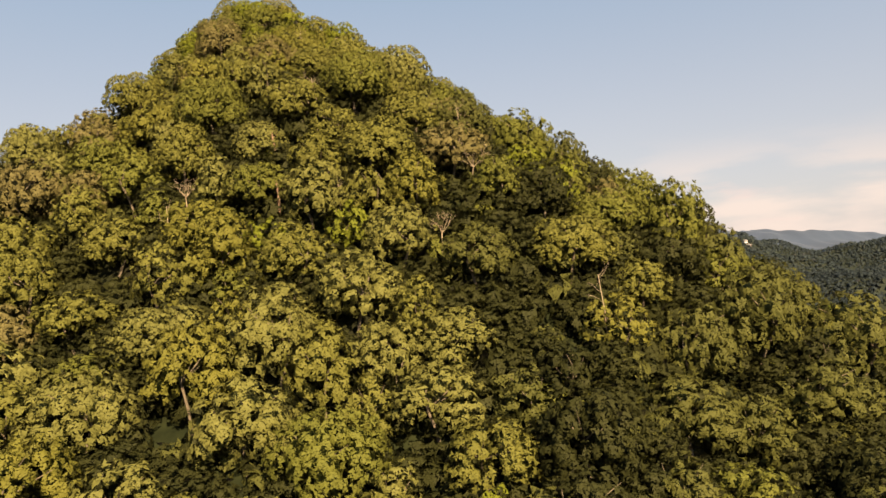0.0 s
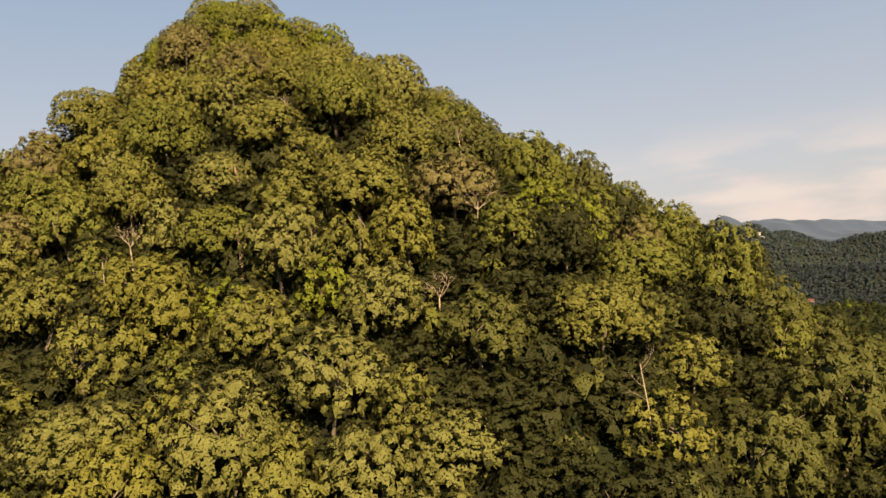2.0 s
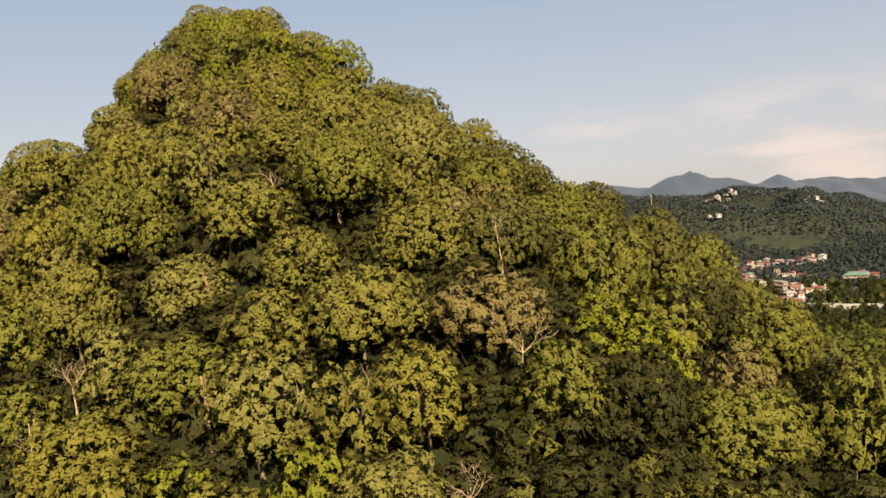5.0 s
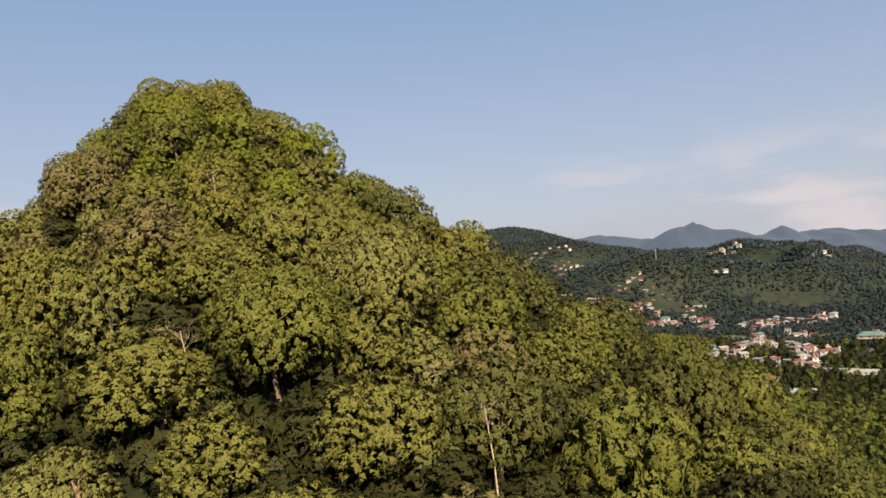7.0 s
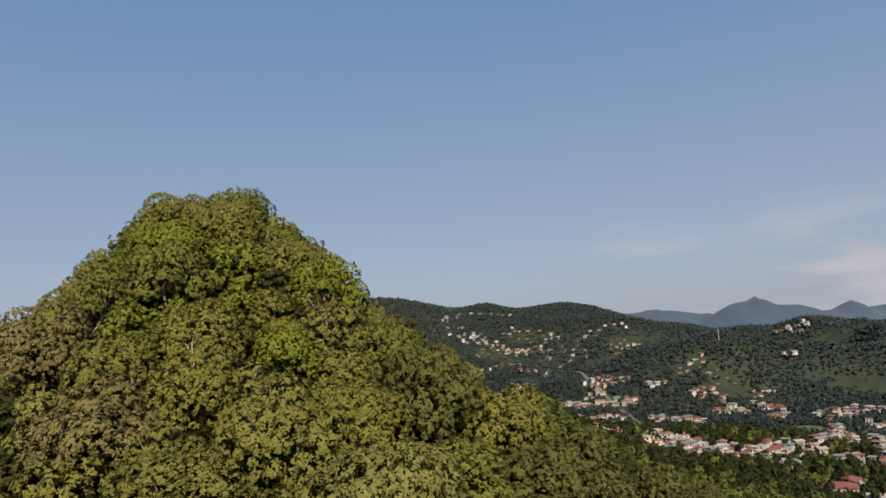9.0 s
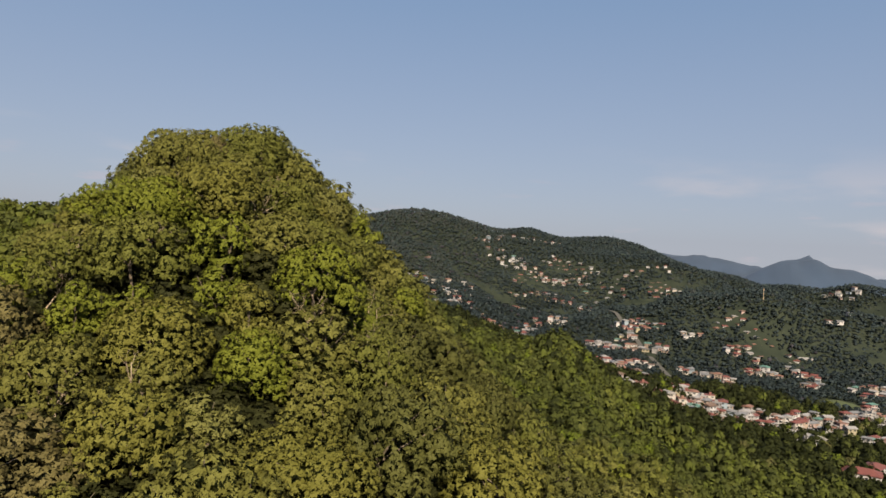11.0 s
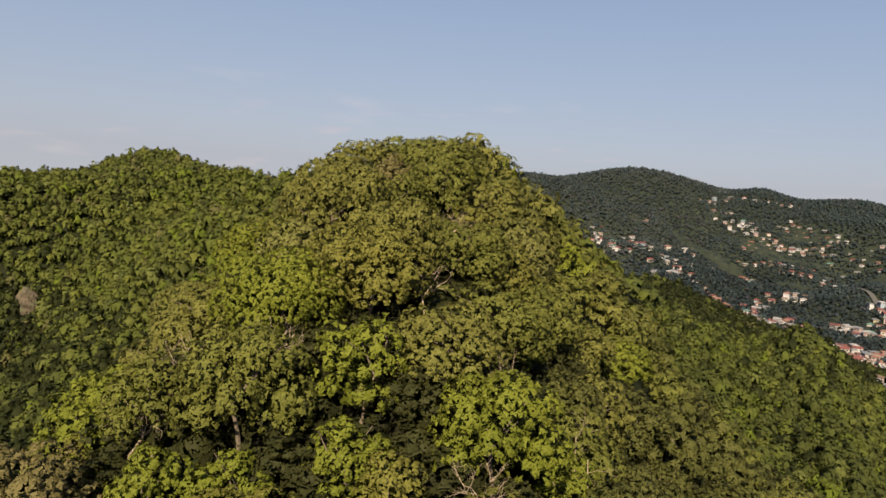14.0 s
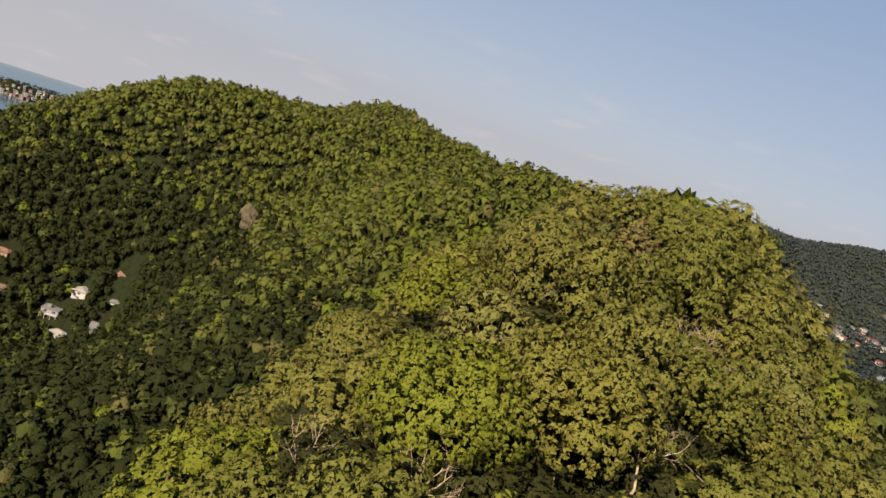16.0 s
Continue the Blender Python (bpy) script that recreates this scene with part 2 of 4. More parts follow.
# ---- the shape of the land ----
SLOPES = [  # height, centre x, centre y, reach along, reach across, turn
    (45.2, -81.6, 224.0, 32.3, 133.9, 28.2),
    (7.3, -40.4, 152.5, 27.7, -19.3, 32.7),
    (33.4, -41.5, 98.8, 104.0, 42.1, 217.0),
    (74.0, -45.1, 222.4, 65.3, 141.0, 28.6),
    (29.4, -12.1, 110.9, -22.4, 23.4, -42.3),
    (32.9, -84.2, 107.4, 18.8, 76.0, -13.9),
    (45.5, -70.2, 410.5, 59.7, 226.9, -28.5),
    (100.8, -472.3, 312.9, 145.1, 74.3, 42.0),
    (96.0, -461.2, 447.2, 179.6, 54.3, 18.7),
    (105.3, -243.4, 363.0, 111.7, 101.2, 59.0),
    (-14.4, -12.8, 102.0, 19.8, 74.6, 4.9),
    (24.3, -5.4, 334.6, -17.9, 217.2, -169.6),
    (-19.9, -13.3, 109.6, 19.3, 55.3, -54.9),
    (8.5, -27.6, 163.1, 48.6, 18.6, -33.8),
]
FAR_HILLS = [
    (-50.0, -350, 222, 78, 62, 0),
    (2.8, 8, 95, 5, 19, 12),
    (-5.0, 36, 66, 9, 16, 20),
    (-10.0, -35, 450, 80, 80, 0),
    (-5.0, 27, 74, 6, 16, -20),
    (158.0, -345, 1202, 266, 125, -118),
    (116.6, -44, 1368, 160, 194, -9),
    (94.7, -409, 915, 156, 130, 26),
    (71.3, 114, 983, 136, 87, 50),
    (31.1, 348, 1049, 162, 42, 57),
    (49.0, -163, 721, 85, 187, 12),
    (58.4, 30, 1164, 140, 75, -14),
    (21.2, -186, 1339, 40, 81, 0),
    (44.0, 197, 1335, 157, 106, 0),
    (58.9, 409, 1232, 222, 65, -18),
    (58.3, 788, 1130, 171, 101, -35),
    (39.1, 375, 1067, 40, 157, 15),
    (30.3, 618, 1061, 54, 120, -8),
    (-16.1, -74, 153, 13, 11, 0),
    (-3.8, -57, 183, 10, 21, 0),
    (15.2, -391, 413, 41, 67, 0),
    (-16.5, -408, 455, 34, 34, 0),
    (2.2, -455, 280, 72, 40, 0),
    (42.4, 259, 930, 179, 40, 5),
    (21.8, 419, 806, 123, 65, 0),
    (5.8, -57, 131, 13, 5, 0),
    (5.3, -45, 143, 5, 10, 0),
    (12.4, -84, 181, 9, 13, 0),
    (5.0, -450, 437, 48, 42, 0),
    (5.3, -62, 163, 14, 10, 0),
    (3.5, -23, 154, 14, 8, 0),
    (1.2, 0, 144, 12, 5, 0),
    (3.4, -55, 189, 11, 9, 0),
    (-7.7, -12, 172, 19, 16, 0),
]
RANGE = [     # the blue mountains beyond
    (161, -138, 1966, 435, 264, 10),
    (85, 653, 1831, 272, 189, -48),
    (69, 1050, 1433, 322, 126, 5),
    (23, 849, 1678, 226, 45, 0),
    (51, 154, 1775, 129, 73, 0),
    (40, 513, 1698, 45, 79, 0),
    (52, 354, 1539, 190, 46, 0),
    (47, 264, 1567, 135, 101, 0),
    (70, -150, 1700, 62, 40, 0),
]
PEAK = (83, 327, 1679, 76)      # height, place and reach of the pointed summit among them
BASE = 39.4


def hill_sum(rows, x, y):
    z = 0.0 * x
    for a, cx, cy, sx, sy, turn in rows:
        c, s = math.cos(radians(turn)), math.sin(radians(turn))
        u, v = (x - cx) * c + (y - cy) * s, (y - cy) * c - (x - cx) * s
        q = (u / sx) ** 2 + (v / sy) ** 2
        z = z + a * np.exp(-q / np.sqrt(1 + 0.6 * q))
    return z


def canopy(x, y):
    """The mean height of the tree tops."""
    x, y = np.asarray(x, float), np.asarray(y, float)
    z = BASE + hill_sum(SLOPES, x, y) + hill_sum(FAR_HILLS, x, y)
    far = np.clip((np.hypot(x, y - 100) - 500) / 400, 0, 1)
    folds = np.sin(x * 0.021 + 1.3 * np.sin(y * 0.011)) * np.sin(y * 0.017 + 1.1 * np.sin(x * 0.013 + 2)) + 0.5 * np.sin(x * 0.05 + y * 0.03) * np.sin(y * 0.047 - x * 0.02)
    lift = np.clip((z - BASE - 4) / 130, 0, 1)
    return z + far * 4 * lift * (1 - lift) * 12 * folds


def coast(x, y):
    """The land sinks under the sea to the west, and further out bends down with it to fit the view."""
    west = np.clip((-np.asarray(x, float) - 900) / 300, 0, 1)
    return west * 60 + west * np.clip((np.hypot(x, y) - 1600) / 40, 0, None) ** 2 * 0.5


def land(x, y):
    away = np.clip((np.hypot(x, y) - 450) / 300, 0, 1)
    return canopy(x, y) - 9.0 + 3.2 * away - coast(x, y)


def headland(x, y):
    """A low cape in the sea to the west, with a knoll."""
    return 8 + hill_sum([(24, -1300, 398, 62, 88, 0), (11, -1294, 350, 15, 13, 0)], x, y)


def terrain(x, y):
    return np.maximum(land(x, y), headland(x, y))


def mesh_from(name, verts, faces, mats=(), index=None, smooth=False):
    """A mesh from arrays; faces: n x 3 or n x 4; verts with six columns also say which way their bough faces."""
    me = bpy.data.meshes.new(name)
    verts, faces = np.asarray(verts, np.float32), np.asarray(faces, np.int32)
    lean = np.ascontiguousarray(verts[:, 3:])
    verts = np.ascontiguousarray(verts[:, :3])
    n, k = faces.shape
    me.vertices.add(len(verts))
    me.vertices.foreach_set("co", verts.ravel())
    me.loops.add(n * k)
    me.loops.foreach_set("vertex_index", faces.ravel())
    me.polygons.add(n)
    me.polygons.foreach_set("loop_start", np.arange(0, n * k, k, dtype=np.int32))
    me.polygons.foreach_set("loop_total", np.full(n, k, np.int32))
    for m in mats:
        me.materials.append(m)
    if index is not None:
        me.polygons.foreach_set("material_index", np.asarray(index, np.int32))
    me.polygons.foreach_set("use_smooth", np.full(n, smooth))
    me.update(calc_edges=True)
    if lean.shape[1]:
        me.attributes.new("bough", "FLOAT_VECTOR", "POINT").data.foreach_set("vector", lean.ravel())
    me.validate()
    return me


def steps(lo, hi, near_lo, near_hi, fine):
    out = list(np.arange(near_lo, near_hi + 0.1, fine))
    for sign, at, end in ((1, near_hi, hi), (-1, near_lo, lo)):
        gap, p = fine, at
        while sign * (end - p) > 0:
            gap = min(gap * 1.06, 200)
            p = p + sign * gap
            out.append(p)
    return np.array(sorted(out))


gx, gy = steps(-4700, 4700, -120, 80, 2.5), steps(-4700, 4700, 40, 220, 2.5)
XX, YY = np.meshgrid(gx, gy)
ZZ = land(XX, YY)
nx, ny = len(gx), len(gy)
cell = (np.arange(ny - 1)[:, None] * nx + np.arange(nx - 1)[None]).ravel()
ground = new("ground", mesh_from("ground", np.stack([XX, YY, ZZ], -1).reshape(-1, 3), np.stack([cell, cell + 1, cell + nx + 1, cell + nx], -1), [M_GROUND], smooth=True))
tagged(ground, "green wooded hillside ground under the trees", "ground", kind="structure")

# ---- trees ----
RNG = np.random.default_rng(7)


def unit(v):
    return v / np.maximum(np.linalg.norm(v, axis=-1, keepdims=True), 1e-9)


ICO = bmesh.new()
bmesh.ops.create_icosphere(ICO, subdivisions=1, radius=1.0)


def ball_arrays(bm, floor):
    """The upper part of a faceted ball, as arrays."""
    bm.verts.ensure_lookup_table()
    v = np.array([p.co[:] for p in bm.verts])
    f = np.array([[p.index for p in q.verts] for q in bm.faces if q.calc_center_median().z > floor])
    return v, f


SMALL_BALL, CAP_BALL = ball_arrays(ICO, -0.4), ball_arrays(ICO, -0.1)
ICO.free()


def leaf_cloud(rng, lobes, radius, height, share, spacing, per, size, ball=SMALL_BALL, core=0.8, open_crown=0.0):
    """A crown, its foot at z = 0: a dome of rounded boughs, thickly set with rosettes of leaves."""
    k = np.arange(lobes)
    w = k * 2.39996 + rng.uniform(-0.5, 0.5, lobes)
    up = np.clip(0.96 - 1.5 * (k + 0.2) / lobes + rng.normal(size=lobes) * 0.12, -0.6, 0.96)
    flat = np.sqrt(1 - up ** 2)
    lr = radius * share * rng.uniform(0.78, 1.25, lobes)
    half = height * 0.5
    reach = radius - lr * 0.85
    squash = np.array((1, 1, 0.85))
    centre = np.stack([np.cos(w) * flat * reach, np.sin(w) * flat * reach, half + up * (half - lr * 0.75)], -1)
    vs, fs, n = [], [], 0
    for c, r in zip(centre, lr):
        vs.append(np.hstack([ball[0] * (1 + rng.uniform(-0.2, 0.1, (len(ball[0]), 1))) * r * core * squash + c, ball[0]]))
        fs.append(ball[1] + n)
        n += len(ball[0])
    count = int(3.2 * np.sum(4 * math.pi * lr ** 2) / spacing ** 2)
    pl = rng.choice(k, count, p=lr ** 2 / np.sum(lr ** 2))
    pd = unit(rng.normal(size=(count, 3)))
    pc = centre[pl] + pd * lr[pl, None] * squash
    gap = np.linalg.norm((pc[:, None] - centre[None]) / (lr[None, :, None] * squash), axis=2)
    gap[np.arange(count), pl] = 9
    spots, heads = np.empty((0, 3)), []
    for i in np.where((gap.min(axis=1) > 0.95) & (pd[:, 2] > -0.55) & (rng.uniform(0, 1, count) > open_crown))[0]:
        if not len(spots) or np.min(np.sum((spots - pc[i]) ** 2, axis=1)) > (spacing * rng.uniform(0.75, 1.1)) ** 2:
            spots = np.vstack([spots, pc[i]])
            heads.append(pd[i])
    heads = unit(np.array(heads) + unit(spots - (0, 0, half * 0.8)) * 0.5 + (0, 0, 0.15))
    m = len(spots) * per
    head, spot = np.repeat(heads, per, axis=0), np.repeat(spots, per, axis=0)
    big = np.repeat(rng.uniform(0.75, 1.3, len(spots)), per)
    out = unit(rng.normal(size=(m, 3)) * 0.85 + head)
    p = spot + out * (0.62 * spacing * big * rng.uniform(0.35, 1.0, m))[:, None]
    normal = unit(out + head * 0.4 + (0, 0, 0.15) + rng.normal(size=(m, 3)) * 0.28)
    side = unit(np.cross(normal, rng.normal(size=(m, 3))))
    along = np.cross(normal, side)
    q = (size * rng.uniform(0.65, 1.3, m))[:, None]
    tri = np.stack([p - along * q * 0.45 - side * q * 0.5, p - along * q * 0.4 + side * q * 0.5, p + along * q * 0.5], 1)
    vs.append(np.hstack([tri.reshape(-1, 3), np.repeat(unit(out * 0.5 + head), 3, axis=0)]))
    fs.append(np.arange(m * 3).reshape(-1, 3) + n)
    return np.concatenate(vs), np.concatenate(fs)


def dome_crown(rng, radius, height, leaves, size, ball=CAP_BALL, core=0.8):
    """A rounded crown for woods further off: a dome of leaf sprays over an uneven heart."""
    body = np.array((radius * rng.uniform(0.85, 1.15), radius * rng.uniform(0.85, 1.15), height * 0.5))
    v = ball[0] * (1 + rng.uniform(-0.25, 0.15, (len(ball[0]), 1))) * core * body + (0, 0, height * 0.5)
    v = np.hstack([v, ball[0]])
    bumps = unit(rng.normal(size=(5, 3)) + (0, 0, 0.6))
    out = unit(rng.normal(size=(leaves, 3)) + (0, 0, 0.45))
    swell = 0.78 + 0.34 * np.max(out @ bumps.T, axis=1) ** 4
    p = out * body * swell[:, None] * rng.uniform(0.9, 1.08, (leaves, 1)) + (0, 0, height * 0.5)
    normal = unit(out + (0, 0, 0.1) + rng.normal(size=(leaves, 3)) * 0.4)
    side = unit(np.cross(normal, rng.normal(size=(leaves, 3)))) * size * rng.uniform(0.7, 1.3, (leaves, 1))
    along = np.cross(normal, side)
    tri = np.stack([p - along * 0.5 - side * 0.55, p - along * 0.45 + side * 0.55, p + along * 0.6], 1)
    f = np.concatenate([ball[1], np.arange(leaves * 3).reshape(-1, 3) + len(v)])
    return np.concatenate([v, np.hstack([tri.reshape(-1, 3), np.repeat(out, 3, axis=0)])]), f


def tube(points, radii, sides=6):
    """A tapered limb along points: vertices and faces."""
    pts, vs, fs = np.asarray(points, float), [], []
    for i, (p, r) in enumerate(zip(pts, radii)):
        way = unit(pts[min(i + 1, len(pts) - 1)] - pts[max(i - 1, 0)])
        a = unit(np.cross(way, (0.3, 0.9, 0.1)))
        b = np.cross(way, a)
        for k in range(sides):
            w = 2 * math.pi * k / sides
            vs.append(p + r * (math.cos(w) * a + math.sin(w) * b))
    for i in range(len(pts) - 1):
        for k in range(sides):
            fs.append((i * sides + k, i * sides + (k + 1) % sides, (i + 1) * sides + (k + 1) % sides, (i + 1) * sides + k))
    return np.array(vs), np.array(fs)


def joined(pieces):
    vs, fs, n = [], [], 0
    for v, f in pieces:
        vs.append(v)
        fs.append(f + n)
        n += len(v)
    return np.concatenate(vs), np.concatenate(fs)


def limbs(rng, height, radius, count, thick, sides=5, spread=0.8):
    """A leaning trunk that forks into limbs."""
    lean = rng.normal(size=2) * 0.12 * height
    fork = np.array([lean[0], lean[1], height * 0.5])
    out = [tube([(0, 0, -1.5), fork * (0.5, 0.5, 0.5), fork], [thick * 1.25, thick, thick * 0.8], sides + 1)]
    for k in range(count):
        w = 2 * math.pi * (k + rng.uniform(-0.3, 0.3)) / count
        r = radius * spread * rng.uniform(0.6, 1.0)
        tip = np.array([math.cos(w) * r, math.sin(w) * r, height * rng.uniform(0.72, 0.98)])
        mid = fork + (tip - fork) * 0.5 + rng.normal(size=3) * 0.3
        out.append(tube([fork, mid, tip], [thick * 0.6, thick * 0.4, thick * 0.12], sides))
    return joined(out)


TREE_KINDS = [[], [], []]      # for each fineness: crown vertices and faces, trunk vertices and faces
KIND_RADIUS = [2.4, 2.7, 3.0, 3.3, 3.6, 3.9, 4.2, 4.5, 4.8, 5.2]
for k, R in enumerate(KIND_RADIUS):
    rk = np.random.default_rng(100 + k)
    H = 4.6 + 0.75 * R + rk.uniform(-0.4, 0.4)
    wood = limbs(rk, 0.6 + H * 0.9, R, int(rk.integers(3, 6)), 0.05 + 0.026 * R)
    share, habit, thin = rk.uniform(0.36, 0.46), (0.86, 1.0, 1.2)[k % 3], 0.45 if k in (2, 5) else 0.0
    for grade, (spacing, per, size) in enumerate(((0.60, 10, 0.37), (0.86, 9, 0.52), (1.1, 8, 0.70))):      # close to the flight, middling, further off
        v, f = leaf_cloud(np.random.default_rng(100 + k), 7 + int(R * 1.6), R, H, share, spacing * habit, per, size * habit, SMALL_BALL, 0.45 if thin else 0.64, thin)
        TREE_KINDS[grade].append((v + (0, 0, 0.3, 0, 0, 0), f, *wood))


def small_crowns(seed, count, lift, make, *shape):
    out = []
    for k in range(count):
        v, f = make(np.random.default_rng(seed + k), *shape)
        out.append((v + (0, 0, lift, 0, 0, 0), f))
    return out


SKIRT_KINDS = small_crowns(220, 10, 0.6, leaf_cloud, 5, 2.7, 6.4, 0.5, 1.3, 6, 0.78, CAP_BALL, 0.74)
MID_KINDS = small_crowns(200, 12, 0.2, dome_crown, 2.2, 6.0, 46, 0.95)
RIDGE_KINDS = small_crowns(250, 12, 0.2, dome_crown, 2.6, 6.6, 22, 1.3)
FAR_KINDS = small_crowns(300, 12, 0.3, dome_crown, 2.1, 3.4, 3, 1.5)
BUSH_KINDS = small_crowns(400, 8, -0.3, dome_crown, 1.7, 2.6, 28, 0.80, CAP_BALL, 0.66)


def scatter(rng, x0, x1, y0, y1, gap):
    xs, ys = np.meshgrid(np.arange(x0, x1, gap), np.arange(y0, y1, gap))
    xs = xs + (np.arange(xs.shape[0]) % 2)[:, None] * gap * 0.5
    p = np.stack([xs.ravel(), ys.ravel()], -1)
    return p + rng.uniform(-0.43, 0.43, p.shape) * gap


def species(rng, x, y, n):
    """Which leaf each tree has: pale on the western face, greener round the gully and the ridge, in drifts with strays.
    The tones also carry light and shade: paler leaves brighten the west, the darkest ones dim the gully and the
    valleys.
    """
    table = np.array([(0.40, 0.15, 0.02, 0.04, 0.06, 0.04, 0.29, 0.00),     # western face
                      (0.15, 0.20, 0.24, 0.02, 0.01, 0.02, 0.03, 0.33),     # round the gully, darkened for its shade
                      (0.34, 0.27, 0.06, 0.17, 0.11, 0.01, 0.04, 0.00),     # upper hill
                      (0.28, 0.27, 0.16, 0.05, 0.09, 0.04, 0.06, 0.05),     # ridge
                      (0.10, 0.29, 0.39, 0.02, 0.02, 0.00, 0.01, 0.17),     # eastern slope
                      (0.02, 0.06, 0.14, 0.01, 0.00, 0.01, 0.00, 0.76),     # valleys, darkened likewise
                      (0.31, 0.06, 0.01, 0.03, 0.10, 0.15, 0.34, 0.00)])    # dry western edge
    # low ground gets the darkest leaf, shade painted by height and place
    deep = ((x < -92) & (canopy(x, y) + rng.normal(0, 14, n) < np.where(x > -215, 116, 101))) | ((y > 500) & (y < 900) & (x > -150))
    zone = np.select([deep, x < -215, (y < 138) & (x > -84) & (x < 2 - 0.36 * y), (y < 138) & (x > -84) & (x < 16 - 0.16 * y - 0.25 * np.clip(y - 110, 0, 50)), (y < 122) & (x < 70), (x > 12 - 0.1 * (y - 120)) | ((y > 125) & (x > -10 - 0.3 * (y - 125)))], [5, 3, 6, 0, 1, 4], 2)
    drift = np.sin(x * 0.09 + 2 * np.sin(y * 0.05)) + np.sin(y * 0.11 + 1.5 * np.sin(x * 0.07))
    u = np.clip(drift * 0.05 + rng.uniform(0.08, 0.92, n), 0, 0.999)
    return (u[:, None] > np.cumsum(table[zone], axis=1)[:, :-1]).sum(axis=1)


def woods(name, kinds, spots, rng, label, scale=(0.8, 1.2), leaves=LEAVES, shade=False):
    """Many trees joined into one sheet of foliage."""
    n = len(spots)
    z = terrain(spots[:, 0], spots[:, 1])
    kind = rng.integers(0, len(kinds), n)
    turn = rng.uniform(0, 2 * math.pi, n)
    s = rng.uniform(*scale, n)
    tall = rng.uniform(0.8, 1.15, n)
    # shade: mostly the darkest leaf, so the gloom is in the leaf colour
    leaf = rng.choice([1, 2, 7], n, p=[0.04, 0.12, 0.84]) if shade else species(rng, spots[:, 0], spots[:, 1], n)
    vs, fs, idx, count = [], [], [], 0
    for k in range(len(kinds)):
        m = np.where(kind == k)[0]
        q, tris = kinds[k]
        c, si = np.cos(turn[m]), np.sin(turn[m])
        x = (q[None, :, 0] * c[:, None] - q[None, :, 1] * si[:, None]) * s[m, None] + spots[m, 0, None]
        y = (q[None, :, 0] * si[:, None] + q[None, :, 1] * c[:, None]) * s[m, None] + spots[m, 1, None]
        zz = q[None, :, 2] * (s * tall)[m, None] + z[m, None]
        u, v = q[None, :, 3] * c[:, None] - q[None, :, 4] * si[:, None], q[None, :, 3] * si[:, None] + q[None, :, 4] * c[:, None]
        vs.append(np.stack([x, y, zz, u, v, np.broadcast_to(q[None, :, 5], u.shape)], -1).reshape(-1, 6))
        fs.append((tris[None] + (np.arange(len(m)) * len(q))[:, None, None]).reshape(-1, 3) + count)
        count += len(m) * len(q)
        idx.append(np.repeat(leaf[m], len(tris)))
    ob = new(name, mesh_from(name, np.concatenate(vs), np.concatenate(fs), leaves, np.concatenate(idx), smooth=True))
    return tagged(ob, label, "forest", kind="stuff")


# crowns packed over the hill, the wide ones first; FEATURES are placed and sized to fit the view
FEATURES = [(-43.8, 152.5, 3, 9, 1.0), (-39.5, 158.5, 4, 9, 1.0), (-49.0, 160.3, 6, 5, 1.0), (-10.7, 102.0, 0, 9, 1.0), (9.6, 105.7, 3, 5, 1.0), (16.8, 81.5, 4, 5, 1.0), (29.0, 106.0, 1, 6, 1.5),
            (-12.3, 150.5, 0, 5, 1.1), (-59.0, 181.5, 2, 0, 0.95), (-56.0, 183.0, 5, 1, 0.98), (-30.0, 119.0, 4, 2, 1.1), (-57.0, 215.5, 2, 5, 1.0), (2.5, 88.0, 2, 7, 1.0), (-20.0, 90.0, 0, 8, 1.0),
            (-34.0, 95.0, 4, 7, 1.0), (20.0, 128.0, 1, 6, 1.1), (-2.0, 128.0, 1, 8, 1.0), (-33.0, 168.0, 1, 8, 1.0), (18.8, 145.0, 1, 3, 1.15), (-12.0, 158.0, 0, 7, 1.1), (-31.5, 138.5, 4, 6, 1.0), (-36.0, 133.0, 0, 7, 1.0)]
BARE = [(-24, 150, 1), (-20.5, 160, 2), (-23, 164, 2), (-38, 101, 0), (-26.0, 104.5, 3), (2, 101, 0), (-21, 110, 2), (-29, 181, 0), (-29, 162, 0), (-34, 131, 0),
        (16, 82.5, 2), (-45, 180, 0), (-52, 168, 1), (-44, 140, 0), (-17.2, 149, 2), (-27.5, 131.4, 2), (-13.5, 144.3, 0), (-40, 149, 0), (-47.4, 146.2, 0), (-43, 178, 1),
        (-24, 97.9, 3), (-1.9, 92, 1), (-37.8, 95.2, 2), (-14.9, 95.8, 2), (-5.1, 116.5, 0), (0.9, 109.2, 2), (-53, 150, 0), (-37, 162.2, 1)]
near = [(x, y, KIND_RADIUS[k], k, sp) for x, y, sp, k, _ in FEATURES]
TALL = {(x, y): tall for x, y, _, _, tall in FEATURES}


def on_hill(x, y):
    """The side of the hill that looks towards the flight."""
    return y > 56 and x < 0.56 * y + 14 and (y > 115 or x > -0.72 * y - 6)


TREE_GAPS = [(-0.7, 98, 1.4), (1.6, 94, 1.4), (4.3, 85.5, 1.6), (6, 81.3, 1.8), (7, 77.7, 2.0), (13.5, 76, 1.6), (17, 77, 1.5), (5, 91, 1.2), (8, 86, 2.0), (11, 81, 1.6), (19, 79, 1.4), (28, 71, 2.4), (33, 66, 2.0)]      # where no tall tree stands, with radius; set where the view shows dark pockets


def in_tree_gap(x, y, grow):
    return any(math.hypot(x - a, y - b) < r + grow for a, b, r in TREE_GAPS)


